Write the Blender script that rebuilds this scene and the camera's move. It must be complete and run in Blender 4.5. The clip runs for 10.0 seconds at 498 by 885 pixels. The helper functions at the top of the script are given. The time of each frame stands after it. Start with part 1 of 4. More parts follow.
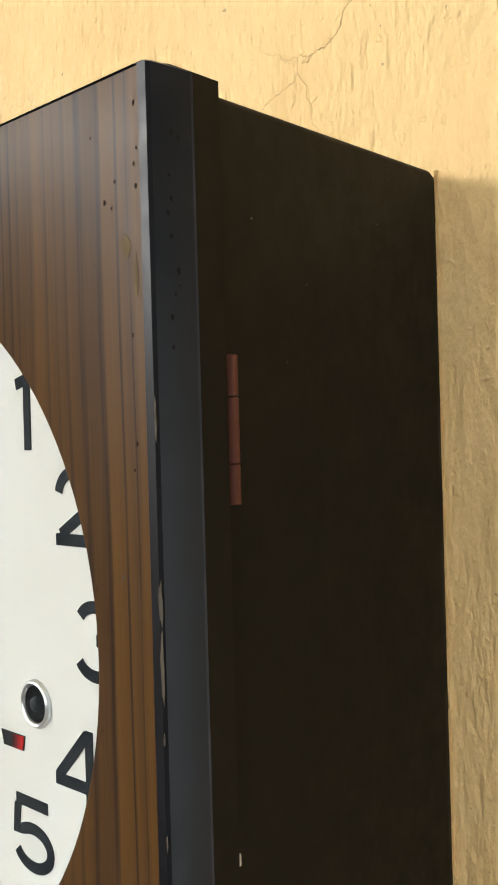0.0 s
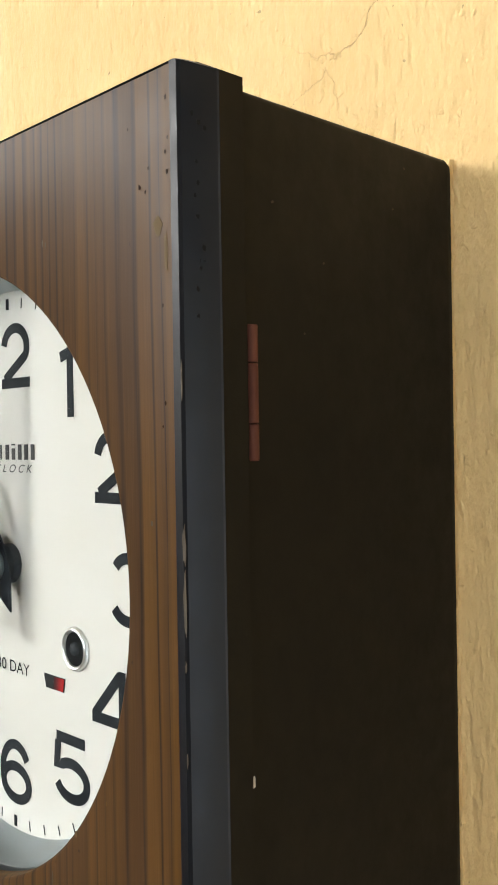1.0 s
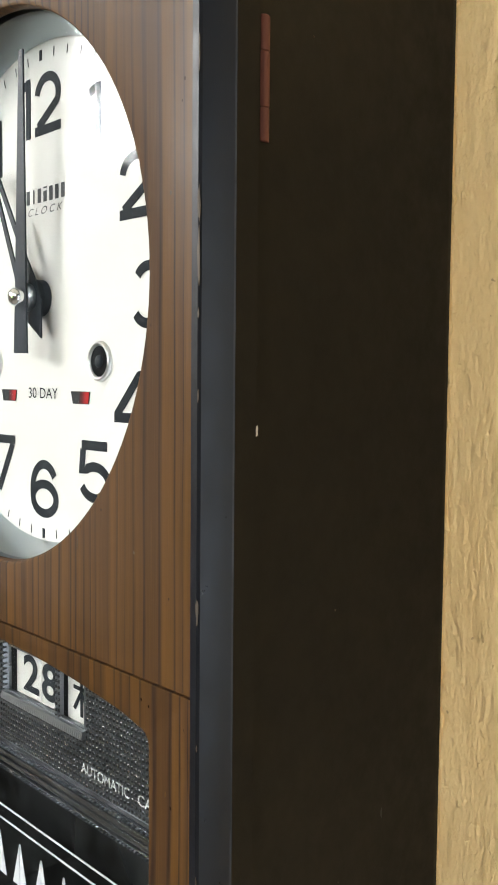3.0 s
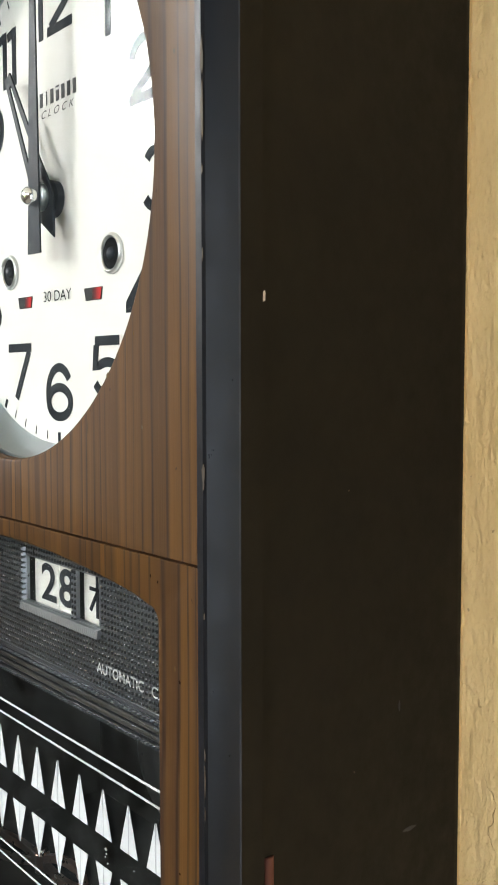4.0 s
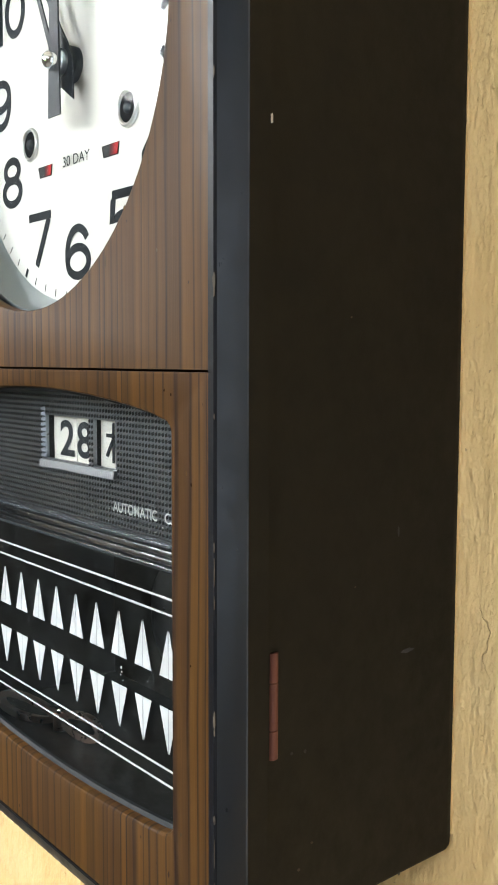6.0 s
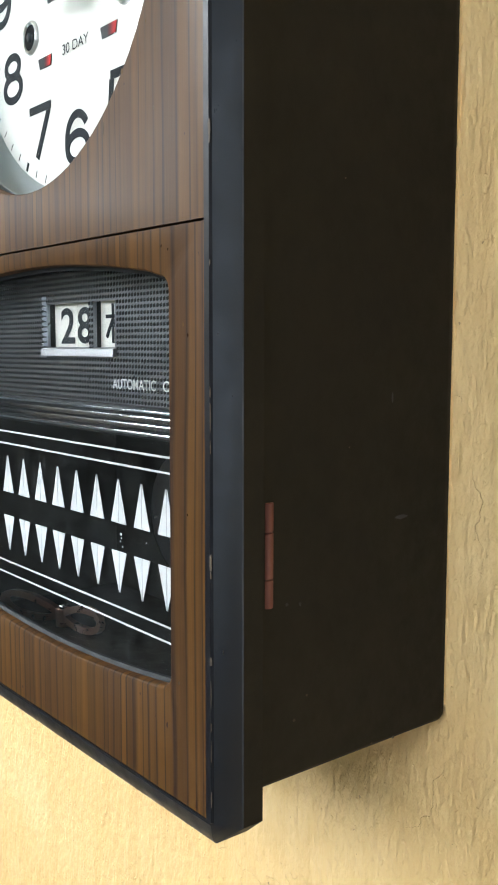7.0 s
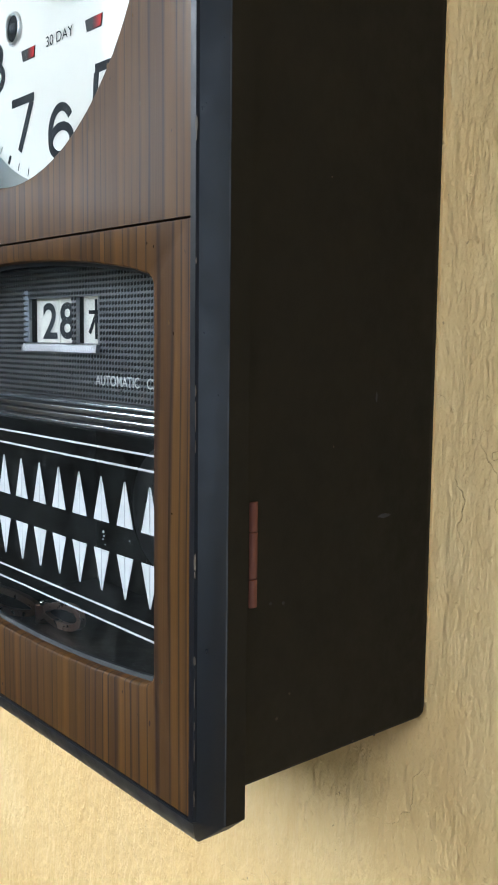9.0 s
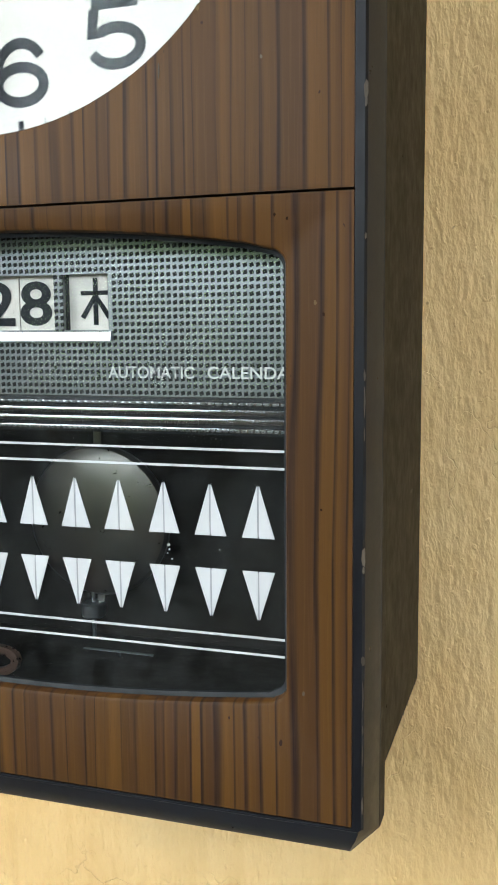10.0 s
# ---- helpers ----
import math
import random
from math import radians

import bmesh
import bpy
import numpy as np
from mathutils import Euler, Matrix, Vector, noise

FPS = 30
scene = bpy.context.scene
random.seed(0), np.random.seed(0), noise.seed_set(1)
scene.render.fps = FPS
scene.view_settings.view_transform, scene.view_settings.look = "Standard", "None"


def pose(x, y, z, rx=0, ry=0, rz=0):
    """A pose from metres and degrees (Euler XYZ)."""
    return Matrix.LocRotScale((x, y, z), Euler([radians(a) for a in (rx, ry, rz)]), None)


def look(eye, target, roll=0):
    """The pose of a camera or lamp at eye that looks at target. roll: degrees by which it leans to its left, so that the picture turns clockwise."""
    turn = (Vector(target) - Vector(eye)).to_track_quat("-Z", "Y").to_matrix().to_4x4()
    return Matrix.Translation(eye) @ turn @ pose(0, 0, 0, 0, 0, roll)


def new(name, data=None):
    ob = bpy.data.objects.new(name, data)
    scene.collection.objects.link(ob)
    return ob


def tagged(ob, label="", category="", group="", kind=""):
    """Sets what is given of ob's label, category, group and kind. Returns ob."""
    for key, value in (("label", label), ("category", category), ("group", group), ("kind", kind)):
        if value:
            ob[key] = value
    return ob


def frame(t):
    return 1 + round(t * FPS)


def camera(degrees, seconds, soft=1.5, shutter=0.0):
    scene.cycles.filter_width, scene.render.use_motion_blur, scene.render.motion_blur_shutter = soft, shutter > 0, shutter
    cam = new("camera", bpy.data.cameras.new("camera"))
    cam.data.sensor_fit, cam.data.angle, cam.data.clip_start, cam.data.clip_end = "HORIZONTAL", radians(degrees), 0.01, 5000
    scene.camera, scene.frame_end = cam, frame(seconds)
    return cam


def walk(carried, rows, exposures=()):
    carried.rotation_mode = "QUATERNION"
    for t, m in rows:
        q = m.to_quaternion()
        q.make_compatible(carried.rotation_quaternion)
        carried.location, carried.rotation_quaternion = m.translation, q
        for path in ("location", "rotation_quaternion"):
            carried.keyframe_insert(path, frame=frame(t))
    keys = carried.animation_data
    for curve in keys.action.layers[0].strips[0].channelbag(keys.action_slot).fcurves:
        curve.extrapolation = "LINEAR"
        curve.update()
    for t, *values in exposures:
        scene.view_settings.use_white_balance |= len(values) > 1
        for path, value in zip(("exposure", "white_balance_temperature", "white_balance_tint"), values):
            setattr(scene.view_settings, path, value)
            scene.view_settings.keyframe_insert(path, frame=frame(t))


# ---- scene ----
cam = camera(29.96, 10.0, 1.8)
PATH = [
    (0.0, (0.32673, -0.16015, 1.93569), (-0.01484, 0.20499, 1.93346), -1.567),
    (0.5, (0.34485, -0.17065, 1.93334), (-0.0147, 0.17679, 1.93584), -1.342),
    (1.0, (0.35164, -0.17356, 1.92416), (-0.00827, 0.17351, 1.92204), -0.892),
    (1.5, (0.35543, -0.18422, 1.90194), (0.00336, 0.17073, 1.89435), -0.217),
    (2.0, (0.36721, -0.19192, 1.86766), (0.01114, 0.15884, 1.85393), -0.142),
    (2.5, (0.38302, -0.1967, 1.84288), (0.0218, 0.14851, 1.82402), 0.219),
    (2.7, (0.37998, -0.19689, 1.84156), (0.01831, 0.14715, 1.81269), 0.423),
    (3.8, (0.38873, -0.18605, 1.80191), (0.00786, 0.13612, 1.76812), 0.041),
    (4.0, (0.38657, -0.18497, 1.79116), (0.00519, 0.13649, 1.75639), -0.08),
    (4.5, (0.38935, -0.1808, 1.77707), (0.00588, 0.13754, 1.73686), -0.204),
    (5.0, (0.39059, -0.18737, 1.76045), (0.00907, 0.13273, 1.71599), 0.101),
    (6.5, (0.41642, -0.20295, 1.70876), (0.02925, 0.11021, 1.6637), 0.171),
    (7.0, (0.41942, -0.20474, 1.68175), (0.03295, 0.10831, 1.63036), 0.063),
    (7.5, (0.41831, -0.20569, 1.67765), (0.03142, 0.10652, 1.6243), 0.123),
    (8.0, (0.41759, -0.2053, 1.67916), (0.02964, 0.10498, 1.62244), 0.226),
    (8.5, (0.41671, -0.20342, 1.67913), (0.03101, 0.10943, 1.62121), 0.368),
    (9.0, (0.41652, -0.20666, 1.68442), (0.03853, 0.11588, 1.62878), 0.609),
    (9.2, (0.407, -0.21159, 1.68468), (0.04174, 0.12495, 1.627), 0.619),
    (9.3, (0.39797, -0.22062, 1.68366), (0.0454, 0.1293, 1.62665), 0.726),
    (9.5, (0.35796, -0.24026, 1.68369), (0.04027, 0.14105, 1.62305), 1.292),
    (9.6, (0.32968, -0.25327, 1.68261), (0.03617, 0.14682, 1.62109), 1.602),
    (9.7, (0.29774, -0.26917, 1.68094), (0.03618, 0.15308, 1.62352), 1.678),
    (9.8, (0.26494, -0.28701, 1.68225), (0.03909, 0.15528, 1.62423), 1.212),
    (9.9, (0.23161, -0.30588, 1.67825), (0.04553, 0.15469, 1.62125), 0.307),
    (10.0, (0.2055, -0.31748, 1.68194), (0.05219, 0.1544, 1.62011), -0.524),
]
EXPOSURES = [(0.0, -0.64, 6400, 10), (0.5, -0.60, 6400, 10), (1.5, -0.48, 6350, 10), (2.5, -0.24, 6300, 10), (5.0, -0.24, 6250, 9), (6.5, -0.16, 6000, 8), (7.5, -0.18, 5700, 7), (8.0, -0.36, 5550, 7), (9.0, -0.42, 5500, 7), (9.5, -0.42, 5600, 7), (10.0, -0.44, 5950, 7)]
walk(cam, [(t, look(eye, target, roll)) for t, eye, target, roll in PATH], EXPOSURES)

# ---- world and light ----
world = bpy.data.worlds.new("world")
scene.world = world
world.use_nodes = True
wn = world.node_tree.nodes
sky = wn.new("ShaderNodeTexSky")
sky.sky_type, sky.sun_disc = "NISHITA", False
sky.sun_elevation, sky.sun_rotation = radians(40), radians(200)
wn["Background"].inputs["Strength"].default_value = 0.10
world.node_tree.links.new(sky.outputs["Color"], wn["Background"].inputs["Color"])


def area(name, place, target, width, height, power, colour):
    lamp = bpy.data.lights.new(name, "AREA")
    lamp.shape, lamp.size, lamp.size_y, lamp.energy, lamp.color = "RECTANGLE", width, height, power, colour
    ob = new(name, lamp)
    ob.matrix_world = look(place, target)
    return ob


# daylight in the west and garden windows; the last two lamps are added fill
area("west_window_daylight", (-1.93, -1.74, 2.74), (0.0, -1.74, 2.74), 1.00, 0.54, 130, (0.99, 0.97, 0.93))
area("garden_window_daylight", (-0.93, -2.33, 2.50), (-0.93, 0.0, 2.50), 1.12, 0.72, 9, (0.97, 0.98, 0.97))
# unseen fill, added to brighten the wall right of the case
area("south_window_daylight", (0.95, -2.32, 2.40), (0.25, 0.1, 1.65), 0.95, 0.62, 30, (0.93, 0.97, 1.0))
# added grazing fill from an unseen side, for wall relief and trim
area("east_doorway_daylight", (2.02, -0.42, 1.12), (0.0, 0.0, 1.45), 0.86, 1.9, 17, (0.90, 0.95, 1.0))


# ---- materials ----
def material(name, colour=(0.5, 0.5, 0.5), rough=0.5, metal=0.0, spec=0.5):
    m = bpy.data.materials.new(name)
    m.use_nodes = True
    b = m.node_tree.nodes["Principled BSDF"]
    b.inputs["Base Color"].default_value = (*colour, 1)
    b.inputs["Roughness"].default_value = rough
    b.inputs["Metallic"].default_value = metal
    b.inputs["Specular IOR Level"].default_value = spec
    return m


class Nodes:
    """Short hand for the nodes of one material."""

    def __init__(self, m):
        self.t, self.b = m.node_tree, m.node_tree.nodes["Principled BSDF"]

    def add(self, kind, **inputs):
        n = self.t.nodes.new(kind)
        for key, value in inputs.items():
            self.put(n.inputs[key.replace("_", " ")], value)
        return n

    def put(self, socket, value):
        if isinstance(value, bpy.types.NodeSocket):
            self.t.links.new(value, socket)
        else:
            socket.default_value = value

    def coords(self, scale=(1, 1, 1), at=(0, 0, 0)):
        c = self.add("ShaderNodeTexCoord")
        mp = self.add("ShaderNodeMapping", Vector=c.outputs["Object"], Scale=scale, Location=at)
        return mp.outputs["Vector"]

    def noise(self, vector, scale, detail=4.0, rough=0.55, warp=0.0):
        return self.add("ShaderNodeTexNoise", Vector=vector, Scale=scale, Detail=detail, Roughness=rough, Distortion=warp).outputs["Fac"]

    def ramp(self, fac, *stops):
        n = self.add("ShaderNodeValToRGB", Fac=fac)
        e = n.color_ramp.elements
        while len(e) < len(stops):
            e.new(0.5)
        for el, (p, c) in zip(e, stops):
            el.position, el.color = p, (*c, 1) if len(c) == 3 else c
        return n.outputs["Color"]

    def mix(self, a, b, fac, how="MIX"):
        n = self.t.nodes.new("ShaderNodeMix")
        n.data_type, n.blend_type = "RGBA", how
        self.put(n.inputs[0], fac), self.put(n.inputs[6], a), self.put(n.inputs[7], b)
        return n.outputs[2]

    def math(self, how, a, b=0.0):
        n = self.t.nodes.new("ShaderNodeMath")
        n.operation = how
        self.put(n.inputs[0], a), self.put(n.inputs[1], b)
        return n.outputs[0]

    def bump(self, height, distance, strength=1.0):
        n = self.add("ShaderNodeBump", Height=height, Strength=strength, Distance=distance)
        self.t.links.new(n.outputs["Normal"], self.b.inputs["Normal"])


def grey(v):
    return (v, v, v)


def plaster():
    """Cream paint over trowelled plaster: low upright ripples, small pimples, hairline cracks and specks."""
    m = material("cream_plaster", (0.66, 0.47, 0.21), 0.6, 0, 0.3)
    n = Nodes(m)
    ripple = n.noise(n.coords((1, 1, 0.40)), 235, 3, 0.5)
    swell = n.noise(n.coords((1, 1, 0.5)), 38, 3, 0.5)
    fine = n.noise(n.coords((1, 1, 0.5)), 520, 3, 0.6)
    pimple = n.ramp(n.noise(n.coords((1, 1, 0.8), (3, 1, 2)), 210, 1), (0.66, grey(0)), (0.74, grey(1)))
    wide = n.noise(n.coords((1, 1, 1)), 9, 4, 0.6)
    run = n.noise(n.coords((1, 1, 0.10)), 85, 3, 0.6, 0.3)
    v = n.t.nodes.new("ShaderNodeTexVoronoi")
    v.feature = "DISTANCE_TO_EDGE"
    warp = n.add("ShaderNodeTexNoise", Vector=n.coords(), Scale=26.0, Detail=4.0)
    bent = n.add("ShaderNodeVectorMath")
    bent.operation = "MULTIPLY_ADD"
    n.put(bent.inputs[0], warp.outputs["Color"]), n.put(bent.inputs[1], (0.06, 0.06, 0.06)), n.put(bent.inputs[2], n.coords())
    n.put(v.inputs["Vector"], bent.outputs["Vector"]), n.put(v.inputs["Scale"], 10.0)
    crack = n.ramp(v.outputs["Distance"], (0.0, grey(1.0)), (0.0014, grey(0.0)))
    where = n.ramp(n.noise(n.coords(), 7, 2), (0.54, grey(0)), (0.66, grey(1)))
    crack = n.math("MULTIPLY", crack, where)
    peck = n.ramp(n.noise(n.coords(), 240, 1), (0.78, grey(0)), (0.80, grey(1)))
    colour = n.ramp(wide, (0.3, (0.65, 0.440, 0.185)), (0.55, (0.69, 0.485, 0.220)), (0.75, (0.73, 0.535, 0.265)))
    stain = n.ramp(run, (0.5, grey(0)), (0.75, grey(1)))
    colour = n.mix(colour, (0.57, 0.355, 0.13, 1), n.math("MULTIPLY", stain, 0.35))
    colour = n.mix(colour, (0.30, 0.18, 0.07, 1), n.math("MULTIPLY", crack, 0.30))
    colour = n.mix(colour, (0.16, 0.10, 0.05, 1), n.math("MULTIPLY", peck, 0.55))
    n.put(n.b.inputs["Base Color"], colour)
    h = n.math("ADD", ripple, n.math("MULTIPLY", swell, 0.8))
    h = n.math("ADD", h, n.math("MULTIPLY", fine, 0.13))
    h = n.math("ADD", h, n.math("MULTIPLY", pimple, 0.14))
    h = n.math("SUBTRACT", h, n.math("MULTIPLY", crack, 0.25))
    n.bump(h, 0.0029, 1.0)
    return m


def veneer():
    """Straight-grained veneer: tan growth bands of uneven width, each darkening to a thin purple-brown line."""
    m = material("striped_walnut_veneer", (0.2, 0.1, 0.05), 0.4, 0, 0.10)
    n = Nodes(m)
    place = n.add("ShaderNodeSeparateXYZ", Vector=n.add("ShaderNodeTexCoord").outputs["Object"])
    panel = n.add("ShaderNodeObjectInfo").outputs["Random"]
    uneven = n.noise(n.coords((1, 0, 0.015)), 42, 2, 0.5)
    sway = n.noise(n.coords((1, 0, 0.35), (4, 0, 1)), 14, 2, 0.5)
    u = n.math("ADD", n.math("MULTIPLY", place.outputs["X"], 168.0), n.math("MULTIPLY", uneven, 4.2))
    u = n.math("ADD", n.math("ADD", u, n.math("MULTIPLY", sway, 0.9)), n.math("MULTIPLY", panel, 17.0))
    ring, across = n.math("FLOOR", u), n.math("FRACT", u)
    chance = n.t.nodes.new("ShaderNodeTexWhiteNoise")
    chance.noise_dimensions = "1D"
    n.put(chance.inputs["W"], ring)
    own = n.add("ShaderNodeSeparateColor", Color=chance.outputs["Color"])
    fade = n.noise(n.coords((1, 0, 0.12), (2, 0, 8)), 60, 3, 0.6)
    hair = n.noise(n.coords((1, 0, 0.02), (7, 0, 1)), 900, 3, 0.6)
    pore = n.noise(n.coords((1, 0, 0.05), (1, 0, 5)), 1500, 2, 0.6)
    mottle = n.noise(n.coords((1, 0, 0.5)), 26, 4, 0.6)
    tan = n.mix((0.077, 0.0360, 0.0080, 1), (0.043, 0.0205, 0.0066, 1), own.outputs["Red"])
    late = n.math("MULTIPLY", n.ramp(across, (0.30, grey(0)), (0.97, grey(1))), n.math("MULTIPLY", own.outputs["Green"], 0.85))
    colour = n.mix(tan, (0.030, 0.0145, 0.0085, 1), late)
    line = n.ramp(across, (0.0, grey(1)), (0.10, grey(0.8)), (0.24, grey(0)), (0.90, grey(0)), (1.0, grey(1)))
    line = n.math("MULTIPLY", line, n.ramp(own.outputs["Blue"], (0.1, grey(0.3)), (0.5, grey(1))))
    line = n.math("MULTIPLY", line, n.ramp(fade, (0.34, grey(0.65)), (0.52, grey(1))))
    colour = n.mix(colour, (0.011, 0.006, 0.006, 1), n.math("MULTIPLY", line, 0.95))
    colour = n.mix(colour, (0.14, 0.072, 0.022, 1), n.math("MULTIPLY", n.ramp(hair, (0.5, grey(0)), (0.75, grey(1))), 0.16))
    colour = n.mix(colour, (0.035, 0.017, 0.010, 1), n.math("MULTIPLY", n.ramp(pore, (0.58, grey(0)), (0.7, grey(1))), 0.28))
    colour = n.mix(colour, (0.066, 0.033, 0.017, 1), n.math("MULTIPLY", n.ramp(mottle, (0.45, grey(0)), (0.8, grey(1))), 0.35))
    dot = n.ramp(n.noise(n.coords((1, 1, 0.6)), 260, 1), (0.77, grey(0)), (0.79, grey(1)))
    colour = n.mix(colour, (0.022, 0.010, 0.008, 1), dot)
    n.put(n.b.inputs["Base Color"], colour)
    n.put(n.b.inputs["Roughness"], n.ramp(mottle, (0.3, grey(0.42)), (0.7, grey(0.54))))
    n.bump(n.math("ADD", n.math("MULTIPLY", hair, 0.6), mottle), 0.00012, 0.5)
    return m


def black_paint(name, colour, pale, rough, spec=0.5):
    m = material(name, colour, rough, 0, spec)
    n = Nodes(m)
    cloud = n.noise(n.coords(), 28, 5, 0.6)
    rub = n.noise(n.coords((1, 1, 0.8)), 120, 4, 0.65)
    n.put(n.b.inputs["Base Color"], n.mix((*colour, 1), (*pale, 1), n.ramp(cloud, (0.35, grey(0)), (0.75, grey(1)))))
    n.put(n.b.inputs["Roughness"], n.ramp(rub, (0.3, grey(rough - 0.06)), (0.7, grey(rough + 0.1))))
    n.bump(n.noise(n.coords(), 420, 3), 0.0001, 0.4)
    return m


def metal(name, colour, rough, scratch=0.06):
    m = material(name, colour, rough, 1.0)
    n = Nodes(m)
    f = n.noise(n.coords(), 240, 4, 0.6)
    n.put(n.b.inputs["Roughness"], n.ramp(f, (0.3, grey(max(rough - scratch, 0.02))), (0.7, grey(rough + scratch))))
    return m


def paper(name, colour, dim, rough=0.5, spec=0.2):
    m = material(name, colour, rough, 0, spec)
    n = Nodes(m)
    f = n.noise(n.coords(), 14, 5, 0.6)
    sp = n.ramp(n.noise(n.coords(), 330, 1), (0.80, grey(0)), (0.82, grey(1)))
    c = n.mix((*colour, 1), (*dim, 1), n.ramp(f, (0.35, grey(0)), (0.75, grey(1))))
    n.put(n.b.inputs["Base Color"], n.mix(c, (0.25, 0.22, 0.18, 1), n.math("MULTIPLY", sp, 0.5)))
    return m


def clear_glass():
    """A thin clear pane with gloss on its two faces and a film of dust."""
    m = bpy.data.materials.new("clear_glass")
    m.use_nodes = True
    t = m.node_tree
    n = Nodes(m)
    t.nodes.remove(t.nodes["Principled BSDF"])
    through_it, gloss, mix, rim, steep, low = (t.nodes.new("ShaderNode" + k) for k in ("BsdfTransparent", "BsdfGlossy", "MixShader", "LayerWeight", "Math", "Math"))
    through_it.inputs["Color"].default_value = (0.985, 0.99, 0.985, 1)
    gloss.inputs["Roughness"].default_value = 0.045
    rim.inputs["Blend"].default_value = 0.5
    steep.operation, low.operation = "POWER", "MULTIPLY_ADD"
    steep.inputs[1].default_value, low.inputs[1].default_value, low.inputs[2].default_value = 5.0, 0.08, 0.0055
    t.links.new(rim.outputs["Facing"], steep.inputs[0])
    t.links.new(steep.outputs[0], low.inputs[0])
    t.links.new(low.outputs[0], mix.inputs[0])
    t.links.new(through_it.outputs[0], mix.inputs[1])
    t.links.new(gloss.outputs[0], mix.inputs[2])
    dust, film = t.nodes.new("ShaderNodeBsdfDiffuse"), t.nodes.new("ShaderNodeMixShader")
    dust.inputs["Color"].default_value = (0.70, 0.76, 0.76, 1)
    smear = n.math("MULTIPLY", n.noise(n.coords((1, 1, 0.7)), 28, 5, 0.65, 0.6), n.noise(n.coords(), 160, 3, 0.6))
    t.links.new(n.ramp(smear, (0.14, grey(0.0005)), (0.42, grey(0.012))), film.inputs[0])
    t.links.new(mix.outputs[0], film.inputs[1])
    t.links.new(dust.outputs[0], film.inputs[2])
    t.links.new(film.outputs[0], t.nodes["Material Output"].inputs["Surface"])
    return m


def glow(name, strength, *stops, scale=3.0):
    """A plain bright distance outside a window."""
    m = bpy.data.materials.new(name)
    m.use_nodes = True
    t = m.node_tree
    n = Nodes(m)
    f = n.noise(n.coords(), scale, 5, 0.6)
    e = t.nodes.new("ShaderNodeEmission")
    n.put(e.inputs["Color"], n.ramp(f, *stops)), n.put(e.inputs["Strength"], strength)
    t.links.new(e.outputs[0], t.nodes["Material Output"].inputs["Surface"])
    return m


PLASTER, VENEER = plaster(), veneer()
SIDE = black_paint("dark_brown_black_case_paint", (0.0062, 0.0051, 0.0035), (0.0088, 0.0072, 0.0048), 0.55, 0.13)
# the base blue holds some of the sky's reflection
TRIM = black_paint("blue_black_satin_trim", (0.0036, 0.0056, 0.0092), (0.0062, 0.0090, 0.0142), 0.33, 0.30)
INNER = black_paint("matt_black_interior", (0.0075, 0.0088, 0.0092), (0.013, 0.0145, 0.0155), 0.7, 0.2)
SEAM = material("dark_brown_seam", (0.020, 0.010, 0.006), 0.8, 0, 0.03)
DIAL = paper("ivory_white_dial", (0.57, 0.56, 0.525), (0.54, 0.525, 0.475), 0.7, 0.1)
CARD = paper("yellowed_white_card", (0.52, 0.51, 0.47), (0.46, 0.45, 0.40), 0.6)
INK = black_paint("black_ink", (0.009, 0.011, 0.014), (0.019, 0.022, 0.025), 0.75, 0.05)
FAINT_INK = material("grey_black_ink", (0.06, 0.06, 0.06), 0.8, 0, 0.08)
WHITE_PRINT = paper("white_print", (0.48, 0.495, 0.50), (0.41, 0.425, 0.43), 0.6)
GREY_PRINT = material("grey_print", (0.25, 0.26, 0.27), 0.5)
STEEL = metal("brushed_silver_ring", (0.40, 0.45, 0.48), 0.30, 0.02)
CHROME = metal("polished_chrome", (0.80, 0.80, 0.80), 0.12, 0.04)
FOIL = metal("silvered_embossed_plastic", (0.20, 0.212, 0.235), 0.30, 0.03)
PIT = black_paint("dark_pitted_plastic", (0.012, 0.013, 0.015), (0.020, 0.021, 0.024), 0.45, 0.2)
EDGE = black_paint("black_edge_paint", (0.0040, 0.0042, 0.0055), (0.007, 0.0075, 0.010), 0.42, 0.16)
# grey for the worn corner's painted highlight, and for the case's dust smears
GLINT_SMEAR = black_paint("grey_glint_and_smear", (0.008, 0.010, 0.013), (0.038, 0.040, 0.046), 0.5, 0.25)
RIB = metal("dark_chromed_plastic", (0.30, 0.31, 0.335), 0.20, 0.04)
BOB = metal("dull_polished_brass_bob", (0.135, 0.13, 0.12), 0.30, 0.03)
KEY = metal("brown_lacquered_metal", (0.42, 0.27, 0.21), 0.30, 0.05)
SATIN = metal("satin_nickel", (0.60, 0.60, 0.58), 0.36, 0.01)
LEDGE = metal("dull_notched_chrome", (0.32, 0.33, 0.35), 0.36, 0.01)
# near-black that stands in for shade inside the winding holes
HOLE_SHADE = material("hole_shade_black", (0.003, 0.003, 0.0035), 0.9, 0, 0.02)
RIM = black_paint("grey_window_rim", (0.008, 0.010, 0.012), (0.026, 0.029, 0.032), 0.6, 0.2)
WORN = paper("worn_varnish_patch", (0.105, 0.070, 0.032), (0.062, 0.040, 0.022), 0.6, 0.05)
HAND = black_paint("blue_black_enamel", (0.010, 0.013, 0.018), (0.018, 0.022, 0.029), 0.45, 0.1)
RUST = black_paint("red_brown_painted_hinge", (0.092, 0.030, 0.020), (0.12, 0.043, 0.028), 0.6, 0.25)
